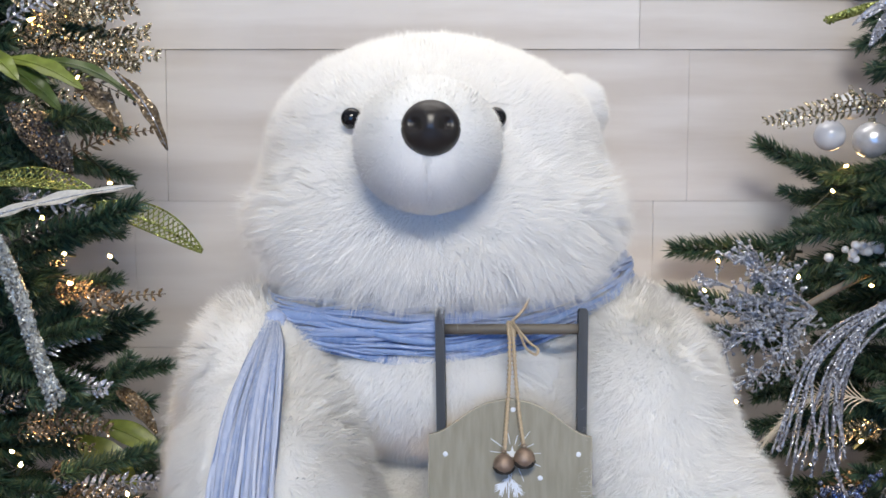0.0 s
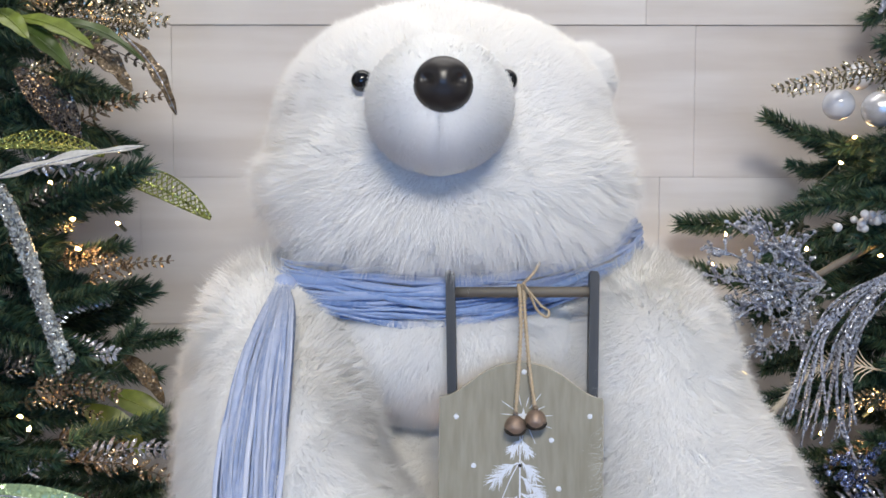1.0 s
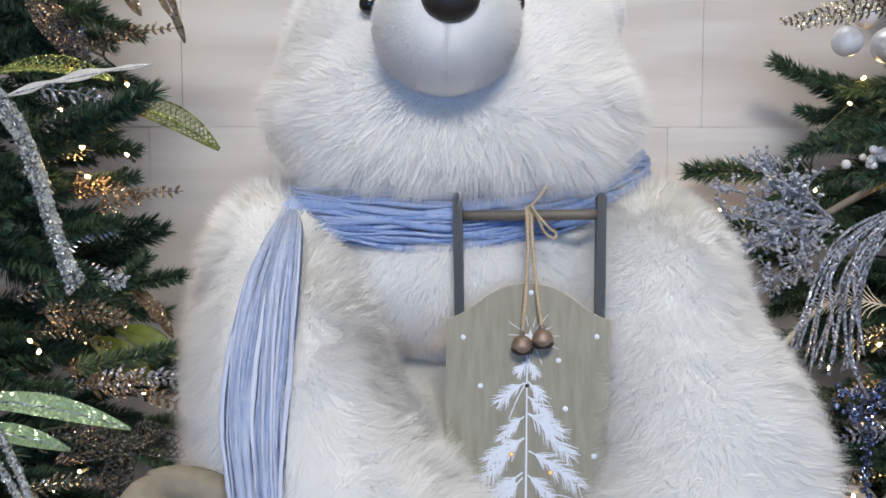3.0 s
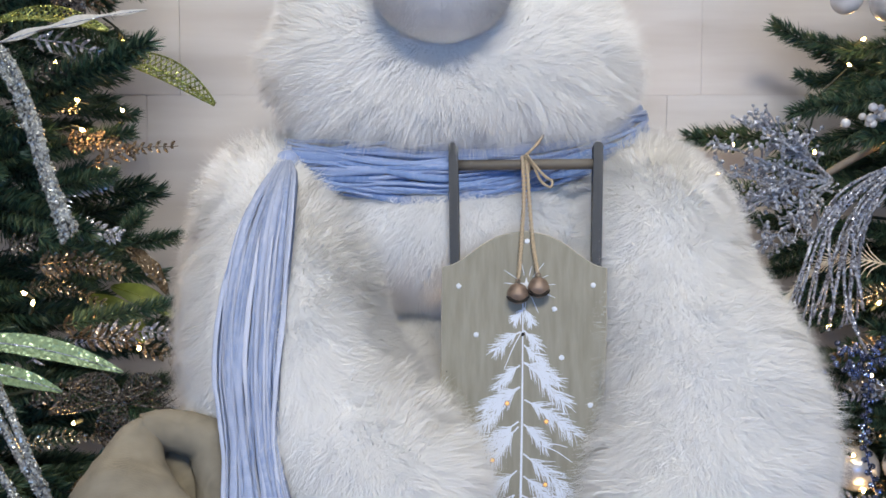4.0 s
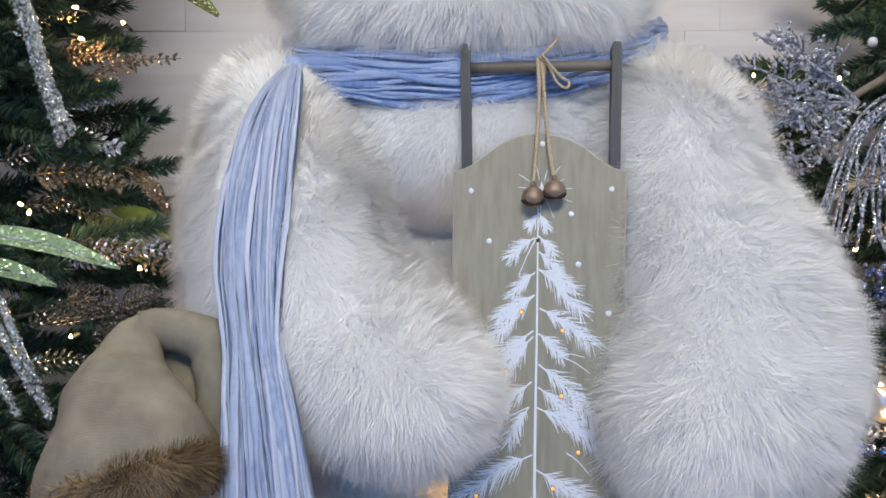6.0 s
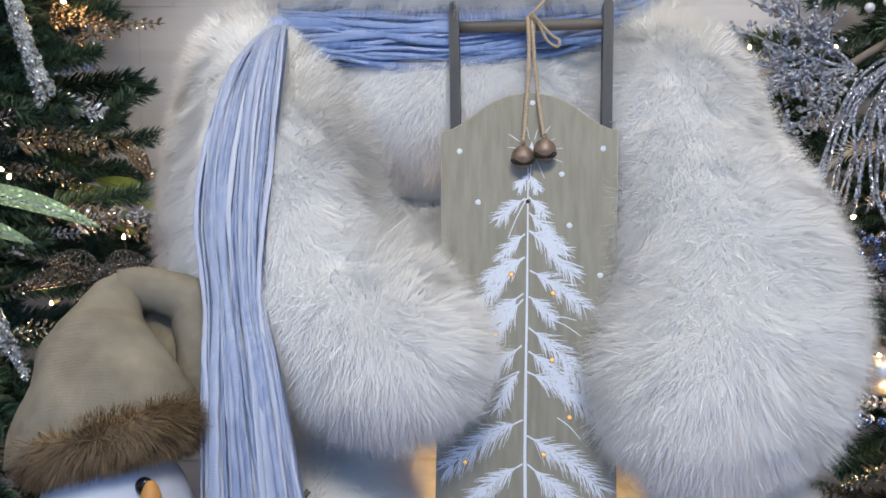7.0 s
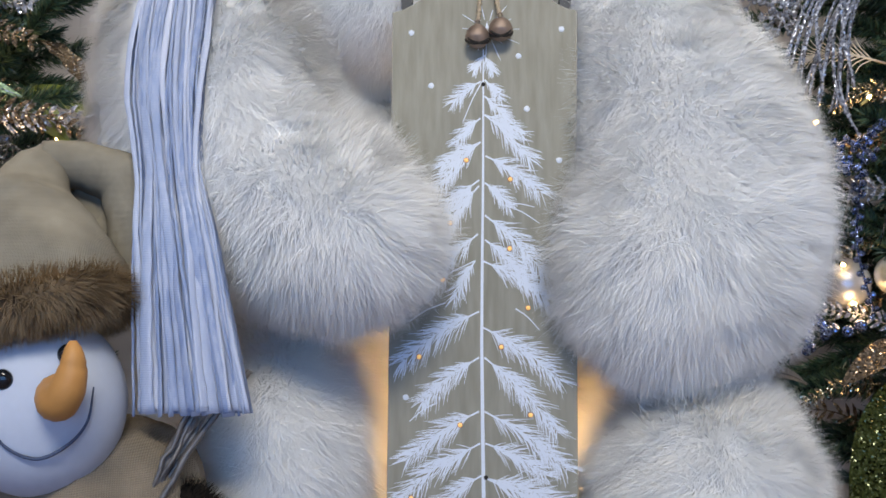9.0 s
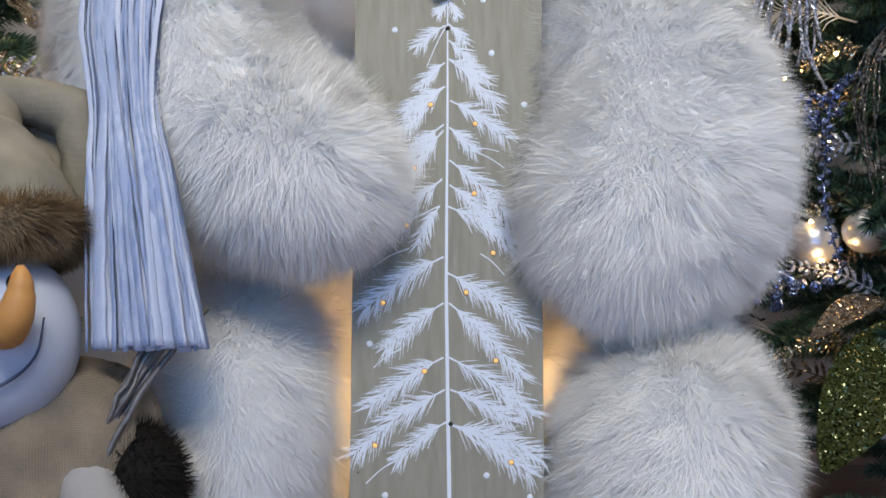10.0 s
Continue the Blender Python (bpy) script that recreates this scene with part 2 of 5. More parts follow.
def part(name, geo, material, parent, label="", smooth=True):
    mats = material if isinstance(material, list) else [material]
    o = ORIGIN[parent.name]
    ob = new(name, geo.mesh(name, mats, o, smooth))
    ob.parent = parent
    ORIGIN[ob.name] = o
    return tagged(ob, label)


def single(name, geo, material, base, label, category, group="", kind="", smooth=True):
    mats = material if isinstance(material, list) else [material]
    ob = new(name, geo.mesh(name, mats, base, smooth))
    ob.location = base
    ORIGIN[ob.name] = Vector(base)
    return tagged(ob, label, category, group, kind)


def unit(v):
    v = np.asarray(v, float)
    return v / (np.linalg.norm(v, axis=-1, keepdims=True) + 1e-12)


def smooth_path(points, n):
    """n points on a Catmull-Rom curve through the given ones (any number of columns)."""
    p = np.asarray(points, float)
    p = np.vstack([2 * p[0] - p[1], p, 2 * p[-1] - p[-2]])
    s = np.linspace(0, len(p) - 3 - 1e-9, n)
    i, t = s.astype(int), (s % 1)[:, None]
    a, b, c, d = p[i], p[i + 1], p[i + 2], p[i + 3]
    return 0.5 * (2 * b + (c - a) * t + (2 * a - 5 * b + 4 * c - d) * t**2 + (3 * b - a - 3 * c + d) * t**3)


def tube(path, radii, sides=8, flat=1.0, hint=(0, 0, 1), caps=True):
    """A round bar along path; flat squeezes it towards hint."""
    p = np.asarray(path, float)
    r = np.broadcast_to(np.asarray(radii, float), (len(p),))
    d = unit(np.gradient(p, axis=0))
    a = unit(np.cross(d, np.asarray(hint, float) + np.array([1e-3, 2e-3, 0])))
    b = np.cross(a, d)
    ang = np.linspace(0, 2 * np.pi, sides, endpoint=False)
    v = p[:, None] + r[:, None, None] * (np.cos(ang)[None, :, None] * a[:, None] + flat * np.sin(ang)[None, :, None] * b[:, None])
    n = len(p)
    i, j = np.meshgrid(np.arange(n - 1), np.arange(sides), indexing="ij")
    k = (j + 1) % sides
    q = np.stack([i * sides + j, i * sides + k, (i + 1) * sides + k, (i + 1) * sides + j], -1).reshape(-1, 4)
    f = np.concatenate([q[:, [0, 1, 2]], q[:, [0, 2, 3]]])
    v = v.reshape(-1, 3)
    if caps:
        e = len(v)
        v = np.vstack([v, p[0], p[-1]])
        w = np.arange(sides)
        f = np.concatenate([f, np.stack([np.full(sides, e), (w + 1) % sides, w], -1),
                            np.stack([np.full(sides, e + 1), (n - 1) * sides + w, (n - 1) * sides + (w + 1) % sides], -1)])
    return v, f


def sheet(grid):
    """A grid (rows, columns, 3) of points as triangles."""
    g = np.asarray(grid, float)
    r, c = g.shape[:2]
    i, j = np.meshgrid(np.arange(r - 1), np.arange(c - 1), indexing="ij")
    q = np.stack([i * c + j, i * c + j + 1, (i + 1) * c + j + 1, (i + 1) * c + j], -1).reshape(-1, 4)
    return g.reshape(-1, 3), np.concatenate([q[:, [0, 1, 2]], q[:, [0, 2, 3]]])


def ball(c, r, rows=16, cols=24):
    th, ph = np.linspace(0, np.pi, rows + 1), np.linspace(np.pi / 2, 2.5 * np.pi, cols + 1)
    g = np.stack([np.outer(np.sin(th), np.cos(ph)), np.outer(np.sin(th), np.sin(ph)), np.outer(np.cos(th), np.ones_like(ph))], -1)
    return sheet(np.asarray(c) + g * np.asarray(r))


def slab(x0, x1, y0, y1, z0, z1, bevel=0.0):
    """A box with bevelled edges."""
    bm = bmesh.new()
    bmesh.ops.create_cube(bm, size=1)
    for v in bm.verts:
        v.co = ((x0 + x1) / 2 + v.co.x * (x1 - x0), (y0 + y1) / 2 + v.co.y * (y1 - y0), (z0 + z1) / 2 + v.co.z * (z1 - z0))
    if bevel:
        bmesh.ops.bevel(bm, geom=bm.edges[:], offset=bevel, segments=2, affect="EDGES")
    bmesh.ops.triangulate(bm, faces=bm.faces[:])
    bm.verts.index_update()
    out = np.array([v.co[:] for v in bm.verts]), np.array([[v.index for v in f.verts] for f in bm.faces])
    bm.free()
    return out


def ripple(p, k=1.0, seed=0):
    """Smooth noise, about -1 to 1, three values a point."""
    rs = np.random.RandomState(seed)
    out = np.zeros((len(p), 3))
    for o in range(5):
        w = rs.normal(size=(3, 3)) * k * (0.6 + 0.5 * o)
        out += np.sin(p @ w + rs.uniform(0, 6.3, 3)) / (1 + 0.5 * o)
    return out / 2.2


# ---- shell of the shop ----
WALL_Y = 1.96
wall = single("wall_north", Geo().add(*slab(-2.5, 2.5, WALL_Y + 0.012, WALL_Y + 0.15, 0, 3.0)), M_GAP, (0, WALL_Y + 0.08, 0), "backing wall behind whitewashed planks", "wall", kind="structure", smooth=False)
single("floor", Geo().add(*slab(-2.5, 2.5, -2.6, WALL_Y + 0.1, -0.12, -0.004)), M_GAP, (0, 0, -0.06), "brown wooden floor", "floor", kind="structure", smooth=False)
single("ceiling", Geo().add(*slab(-2.5, 2.5, -2.6, WALL_Y + 0.1, 2.85, 2.95)), M_PLASTER, (0, 0, 2.9), "plain pale ceiling", "ceiling", kind="structure", smooth=False)
single("wall_east", Geo().add(*slab(2.5, 2.62, -2.6, WALL_Y + 0.1, 0, 2.85)), M_PLASTER, (2.56, 0, 0), "plain pale plaster wall", "wall", kind="structure", smooth=False)
single("wall_west", Geo().add(*slab(-2.62, -2.5, -2.6, WALL_Y + 0.1, 0, 2.85)), M_PLASTER, (-2.56, 0, 0), "plain pale plaster wall", "wall", kind="structure", smooth=False)
south = Geo()
for box in ((-2.5, -1.3, 0, 2.85), (1.3, 2.5, 0, 2.85), (-1.3, 1.3, 0, 0.2), (-1.3, 1.3, 1.7, 2.85)):
    south.add(*slab(box[0], box[1], -2.6, -2.48, box[2], box[3]))
single("wall_south", south, M_PLASTER, (0, -2.54, 0), "plain pale wall with a shop window", "wall", kind="structure", smooth=False)
# unseen frames round both lamps; the one near the planks is an addition
for at, sx, sy in (((0.1, -1.15), 1.36, 0.76), ((0.1, 1.5), 1.66, 0.56)):
    lamp = thing("ceiling_light", (at[0], at[1], 2.85), "unseen white framed ceiling light panel", "ceiling light", "ceiling lights")
    rim = Geo()
    for x0, x1, y0, y1 in ((-sx / 2 - 0.03, -sx / 2, -sy / 2, sy / 2), (sx / 2, sx / 2 + 0.03, -sy / 2, sy / 2), (-sx / 2 - 0.03, sx / 2 + 0.03, -sy / 2 - 0.03, -sy / 2), (-sx / 2 - 0.03, sx / 2 + 0.03, sy / 2, sy / 2 + 0.03)):
        rim.add(*slab(at[0] + x0, at[0] + x1, at[1] + y0, at[1] + y1, 2.79, 2.85))
    part("frame", rim, M_LAMPFRAME, lamp, smooth=False)

# ---- planks of the wall and the floor ----


def plank(parent, x0, x1, z0, z1, proud):
    g = Geo().add(*slab(x0 + 0.0004, x1 - 0.0004, WALL_Y - proud, WALL_Y + 0.011, z0 + 0.0004, z1 - 0.0004, 0.001))
    part("plank", g, M_WALL, parent, smooth=False)


rng = random.Random(3)
for row, (z0, z1, shift) in enumerate(((-0.0, 0.155, 0.1), (0.155, 0.475, 0.6), (0.475, 0.797, -0.1), (0.797, 1.117, 0.455), (1.117, 1.441, 0.528), (1.441, 1.545, 0.42), (1.545, 1.86, 0.3), (1.86, 2.18, 0.75), (2.18, 2.5, 0.1), (2.5, 2.84, 0.5))):
    x = shift - 1.123 * 3
    while x < 2.5:
        a, b = max(x, -2.5), min(x + 1.123, 2.5)
        if b - a > 0.02:
            plank(wall, a, b, z0, z1, rng.uniform(0, 0.006))
        x += 1.123
floor_ob = bpy.data.objects["floor"]
for i in range(26):
    y0 = -2.6 + i * 0.175
    for x0, x1 in ((-2.5, -0.9 + 0.5 * (i % 3)), (-0.9 + 0.5 * (i % 3), 2.5)):
        part("floorboard", Geo().add(*slab(x0 + 0.001, x1 - 0.001, y0 + 0.001, min(y0 + 0.174, WALL_Y), -0.02, 0.0, 0.0015)), M_FLOOR, floor_ob, smooth=False)

# ---- the plush polar bear ----
# centre, radii, fur length of each rounded mass
MASSES = (
    ("skull", (-0.015, 1.485, 1.212), (0.250, 0.205, 0.160), 0.028),
    ("cheeks", (-0.012, 1.430, 1.110), (0.264, 0.178, 0.110), 0.060),
    ("cheeks", (-0.005, 1.365, 1.045), (0.210, 0.100, 0.052), 0.072),
    ("chest", (0.000, 1.550, 0.860), (0.300, 0.265, 0.150), 0.030),
    ("belly", (0.020, 1.582, 0.480), (0.360, 0.290, 0.300), 0.036),
    ("ear", (0.213, 1.495, 1.272), (0.042, 0.028, 0.046), 0.016),
    ("arm_a", (-0.275, 1.375, 0.822), (0.102, 0.150, 0.150), 0.042),
    ("arm_a", (-0.254, 1.270, 0.680), (0.112, 0.145, 0.160), 0.045),
    ("arm_a", (-0.228, 1.235, 0.735), (0.066, 0.105, 0.092), 0.038),
    ("arm_a", (-0.222, 1.225, 0.650), (0.075, 0.105, 0.075), 0.042),
    ("arm_a", (-0.158, 1.190, 0.580), (0.112, 0.118, 0.092), 0.050),
    ("arm_a", (-0.075, 1.115, 0.540), (0.082, 0.090, 0.068), 0.055),
    ("arm_b", (0.272, 1.440, 0.830), (0.108, 0.150, 0.148), 0.040),
    ("arm_b", (0.304, 1.330, 0.740), (0.104, 0.140, 0.180), 0.040),
    ("arm_b", (0.325, 1.250, 0.635), (0.088, 0.110, 0.120), 0.045),
    ("arm_b", (0.372, 1.240, 0.560), (0.113, 0.138, 0.165), 0.050),
    ("arm_b", (0.295, 1.150, 0.490), (0.100, 0.100, 0.095), 0.055),
    ("leg", (-0.165, 1.320, 0.250), (0.122, 0.225, 0.195), 0.055),
    ("leg", (0.345, 1.225, 0.195), (0.130, 0.230, 0.170), 0.050),
)


def mass_distance(p):
    """Signed distance of the bear's body and the fur length there."""
    best, hair, weight = None, 0, 0
    groups = {}
    for name, c, r, length in MASSES:
        q = (p - np.array(c)) / np.array(r)
        k0, k1 = np.linalg.norm(q, axis=1), np.linalg.norm(q / np.array(r), axis=1)
        d = k0 * (k0 - 1) / (k1 + 1e-9) - 0.010
        w = np.exp(-np.clip(d, -0.2, 1) * 60)
        hair, weight = hair + w * length, weight + w
        key = name.split("_")[0] + name[-1] if "arm" in name else ("head" if name in ("skull", "cheeks") else name if name in ("chest", "belly") else name + str(c[0] > 0))
        if key in groups:
            k = 0.11 if name == "arm_b" else 0.10 if name == "arm_a" else 0.055
            h = np.clip(0.5 + 0.5 * (groups[key] - d) / k, 0, 1)
            groups[key] = groups[key] * (1 - h) + d * h - k * h * (1 - h)
        else:
            groups[key] = d
    for d in groups.values():
        if best is None:
            best = d
        else:
            k = 0.014
            h = np.clip(0.5 + 0.5 * (best - d) / k, 0, 1)
            best = best * (1 - h) + d * h - k * h * (1 - h)
    return best, hair / weight


def slope(p):
    e = 1e-3
    g = np.stack([mass_distance(p + np.eye(3)[i] * e)[0] - mass_distance(p - np.eye(3)[i] * e)[0] for i in range(3)], -1)
    return unit(g)


def surface_net(lo, hi, h):
    """The body's skin as triangles, from the signed distance on a grid."""
    n = [int(round((b - a) / h)) + 1 for a, b in zip(lo, hi)]
    axes = [lo[i] + h * np.arange(n[i]) for i in range(3)]
    grid = np.stack(np.meshgrid(*axes, indexing="ij"), -1)
    val = mass_distance(grid.reshape(-1, 3))[0].reshape(n)
    ins = val < 0
    cells = [m - 1 for m in n]
    acc, cnt = np.zeros((*cells, 3)), np.zeros(cells)
    for ax in range(3):
        o1, o2 = [i for i in range(3) if i != ax]
        for b1 in (0, 1):
            for b2 in (0, 1):
                s0, s1 = [slice(None)] * 3, [slice(None)] * 3
                s0[ax], s1[ax] = slice(0, cells[ax]), slice(1, cells[ax] + 1)
                for o, b in ((o1, b1), (o2, b2)):
                    s0[o] = s1[o] = slice(b, b + cells[o])
                a, b = val[tuple(s0)], val[tuple(s1)]
                cross = (a < 0) != (b < 0)
                t = np.where(cross, a / np.where(cross, a - b, 1), 0)
                pos = grid[tuple(s0)].copy()
                pos[..., ax] += t * h
                acc += pos * cross[..., None]
                cnt += cross
    ids = np.full(cells, -1)
    act = cnt > 0
    ids[act] = np.arange(act.sum())
    verts = acc[act] / cnt[act][:, None]
    tris = []
    for ax in range(3):
        o1, o2 = (ax + 1) % 3, (ax + 2) % 3
        s0, s1 = [slice(1, -1)] * 3, [slice(1, -1)] * 3
        s0[ax], s1[ax] = slice(0, n[ax] - 1), slice(1, n[ax])
        a, b = ins[tuple(s0)], ins[tuple(s1)]
        where = np.argwhere(a != b)
        flip = a[tuple(where.T)]
        base = where.copy()
        base[:, o1] += 1
        base[:, o2] += 1
        quad = []
        for d1, d2 in ((-1, -1), (0, -1), (0, 0), (-1, 0)):
            c = base.copy()
            c[:, o1] += d1
            c[:, o2] += d2
            quad.append(ids[tuple(c.T)])
        q = np.stack(quad, -1)
        q[~flip] = q[~flip][:, ::-1]
        tris += [q[:, [0, 1, 2]], q[:, [0, 2, 3]]]
    return verts, np.concatenate(tris)


def strands(rs, roots, normal, length, lean, width, jitter, droop=0.25, clump=None):
    """Tapered flat hairs, each a slim blade that lies open to the outside."""
    n = len(roots)
    d = unit(normal + lean + rs.normal(size=(n, 3)) * jitter)
    w = width[:, None] if np.ndim(width) else width
    tip = roots + d * length[:, None] + np.array([0, 0, -0.15 * droop]) * length[:, None]
    if clump is not None:
        tip = tip + (clump - tip) * 0.3
    d = unit(tip - roots)
    side = unit(np.cross(d, normal))
    v = np.stack([roots - side * w, roots + side * w, tip], 1).reshape(-1, 3)
    k = 3 * np.arange(n)[:, None]
    out = np.sum(np.cross(side, d) * normal, 1)[:, None] > 0
    f = np.where(out, k + np.array([[0, 1, 2]]), k + np.array([[1, 0, 2]]))
    blade = unit(normal - d * np.sum(normal * d, 1)[:, None])
    return v, f, np.repeat(unit(0.48 * normal + 0.65 * blade), 3, axis=0)


def bear():
    rs = np.random.RandomState(5)
    g = Geo()
    verts, tris = surface_net((-0.52, 0.94, -0.02), (0.60, 1.90, 1.44), 0.014)
    verts[:, 2] = np.maximum(verts[:, 2], 0.004)
    g.add(verts, tris, 1)
    a, b, c = (verts[tris[:, i]] for i in range(3))
    size = np.linalg.norm(np.cross(b - a, c - a), axis=1)
    mid = (a + b + c) / 3
    nrm = slope(mid)
    keep = (nrm[:, 1] < 0.45) & (mid[:, 2] > 0.02) & (mid[:, 1] < 1.66)
    size = size * keep
    # tufts, each of many hairs that lean together
    tufts, each = 32000, 31
    pick = rs.choice(len(size), tufts, p=size / size.sum())
    u, v = rs.rand(2, tufts)
    u, v = np.where(u + v > 1, 1 - u, u), np.where(u + v > 1, 1 - v, v)
    seed = a[pick] + u[:, None] * (b - a)[pick] + v[:, None] * (c - a)[pick]
    n0 = slope(seed)
    hair0 = 0.86 * mass_distance(seed)[1]
    face = np.exp(-np.sum(((seed - np.array([-0.02, 1.27, 1.22])) / np.array([0.17, 0.16, 0.11])) ** 2, 1))
    hair0 = hair0 * (1 - 0.62 * face)
    # pressed flat under the scarf's tail
    under = (seed[:, 0] > -0.315) & (seed[:, 0] < -0.17) & (seed[:, 1] < 1.33) & (seed[:, 2] > 0.36) & (seed[:, 2] < 0.97) & (seed[:, 0] < -0.212 + 0.25 * np.clip(0.6 - seed[:, 2], 0, 1))
    hair0 = np.where(under, np.minimum(hair0, 0.016), hair0)
    down = np.array([0, 0, -1.0]) - n0 * (n0 @ np.array([0, 0, -1.0]))[:, None]
    away = seed - np.array([-0.02, 1.15, 1.21])
    away = unit(away - n0 * np.sum(away * n0, 1)[:, None])
    head = np.clip((seed[:, 2] - 0.98) / 0.06, 0, 1)[:, None]
    lean0 = down * (1.3 * (1 - head)) + head * (0.9 * away + 0.25 * down)
    lean0 += 0.65 * ripple(seed, 13.0, 2) + 0.42 * rs.normal(size=seed.shape)
    lean0 -= n0 * np.sum(lean0 * n0, 1)[:, None]
    size0 = hair0 * rs.uniform(0.75, 1.2, tufts)
    idx = np.repeat(np.arange(tufts), each)
    off = rs.normal(size=(len(idx), 3)) * 0.0095
    off -= n0[idx] * np.sum(off * n0[idx], 1)[:, None]
    root = seed[idx] + off
    d, _ = mass_distance(root)
    root = root - n0[idx] * (d + 0.002)[:, None]
    tip = seed + unit(n0 + lean0) * size0[:, None]
    v, f, soft = strands(rs, root, n0[idx], size0[idx] * rs.uniform(0.7, 1.15, len(idx)), lean0[idx], 0.0005 * rs.uniform(0.6, 1.3, len(idx)), 0.34, 0.3, tip[idx] + off * 0.25)
    # no hair inside the muzzle or over the eyes
    r5 = root
    inside = np.sum(((r5 - np.array([-0.02, 1.23, 1.205])) / np.array([0.106, 0.16, 0.094])) ** 2, 1) < 1
    for ex in (-0.129, 0.074):
        inside |= np.sum(((r5 - np.array([ex, 1.285, 1.245])) / 0.024) ** 2, 1) < 1
    ok = ~inside
    g.add(v, f[ok], 0, soft)
    # muzzle: a smooth velvet bulb with a short nap, a seam below the nose
    th, ph = np.linspace(0.0, np.pi * 0.62, 26), np.linspace(-np.pi / 2, 1.5 * np.pi, 49)
    k = np.sin(th) ** 0.9
    grid = np.stack([np.outer(k, np.cos(ph)) * 0.097, np.outer(-np.cos(th), np.ones_like(ph)) * 0.125, np.outer(k, np.sin(ph)) * 0.089], -1)
    grid[..., 2] -= 0.006 * np.exp(-((grid[..., 0] / 0.05) ** 2)) * (grid[..., 2] < 0)
    low = grid[..., 2] < -0.015
    grid[..., 1] += np.where(low, 0.004 * np.exp(-((grid[..., 0] / 0.003) ** 2)), 0)
    g.add(*sheet(grid + np.array([-0.02, 1.225, 1.205])), 2)
    n = 45000
    k, w = np.arccos(rs.uniform(-0.3, 1, n)), rs.uniform(0, 2 * np.pi, n)
    q = np.column_stack([np.sin(k) ** 0.9 * np.cos(w), -np.cos(k), np.sin(k) ** 0.9 * np.sin(w)])
    nap = unit(q / np.array([0.097, 0.125, 0.089]))
    nv, nf, soft = strands(rs, np.array([-0.02, 1.225, 1.205]) + q * np.array([0.097, 0.125, 0.089]) * 0.995, nap, rs.uniform(0.005, 0.0095, n), np.tile([0, 0.5, -0.3], (n, 1)) + 0.35 * ripple(q, 5.0, 17), 0.0004, 0.5)
    g.add(nv, nf, 2, soft)
    zz = np.linspace(-0.035, -0.078, 12)
    yy = 1.225 - 0.125 * np.sqrt(np.clip(1 - (zz / 0.0905) ** 2, 0, 1)) - 0.0004
    g.add(*tube(np.stack([np.full(12, -0.020), yy, 1.205 + zz], -1), 0.0009, 5), 5)
    # nose with two nostrils and a ridge across
    th, ph = np.linspace(0, np.pi, 50), np.linspace(np.pi / 2, 2.5 * np.pi, 81)
    nose = np.stack([np.outer(np.sin(th), np.cos(ph)), np.outer(np.sin(th), np.sin(ph)), np.outer(np.cos(th), np.ones_like(ph))], -1)
    wide = 1.0 + 0.08 * nose[..., 2:3]
    shape = nose * np.array([0.0365, 0.028, 0.035]) * wide
    for sx in (-1, 1):
        dent = np.exp(-(((nose[..., 0] - sx * 0.52) / 0.2) ** 2 + ((nose[..., 2] - 0.22) / 0.2) ** 2)) * (nose[..., 1] < 0)
        shape[..., 1] += 0.009 * dent
    front = nose[..., 1] < 0.5
    groove = np.exp(-((nose[..., 2] - 0.05 - 0.10 * np.abs(nose[..., 0])) / 0.035) ** 2) * front * (np.abs(nose[..., 0]) > 0.22)
    bridge = np.exp(-((nose[..., 0] / 0.26) ** 4)) * np.exp(-(((nose[..., 2] - 0.30) / 0.34) ** 4)) * front
    shape *= (1 - 0.035 * groove + 0.07 * bridge)[..., None]
    g.add(*sheet(shape + np.array([-0.015, 1.108, 1.217])), 3)
    for ex, ey in ((-0.129, 1.284), (0.074, 1.275)):
        g.add(*ball((ex, ey, 1.245), (0.0155, 0.0155, 0.0155), 16, 24), 4)
    # black pads under the feet
    for c, r in (((-0.236, 1.000, 0.232), (0.054, 0.045, 0.066)), ((0.235, 1.06, 0.115), (0.055, 0.04, 0.07))):
        pv, pf = ball(c, r, 14, 20)
        g.add(pv, pf, 6)
        n = 5000
        q = unit(rs.normal(size=(n, 3)))
        pv, pf, _ = strands(rs, np.array(c) + q * np.array(r) * 0.97, q, np.full(n, 0.016), np.tile([0, 0, -0.3], (n, 1)), 0.0007, 0.3)
        g.add(pv, pf, 6)
    single("plush_polar_bear", g, [M_FUR, M_SKIN, M_VELVET, M_NOSE, M_EYE, M_SEAM, M_BLACKFUR], (0.0, 1.45, 0.0), "large white shaggy plush polar bear sitting on the floor", "plush bear", smooth=True)


bear()

# ---- the wooden sled ----
SLED_O, SLED_U, SLED_V = np.array([0.092, 1.2158, 0.806]), np.array([0.9982, -0.0599, 0.0]), np.array([0.0083, 0.1382, 0.9904])
SLED_N = np.cross(SLED_V, SLED_U) * -1.0
SLED_N = SLED_N if SLED_N[1] < 0 else -SLED_N


def on_sled(a):
    """From (across, up, out of the face) on the sled to the world."""
    a = np.asarray(a, float)
    return SLED_O + a[..., :1] * SLED_U + a[..., 1:2] * SLED_V + a[..., 2:3] * SLED_N


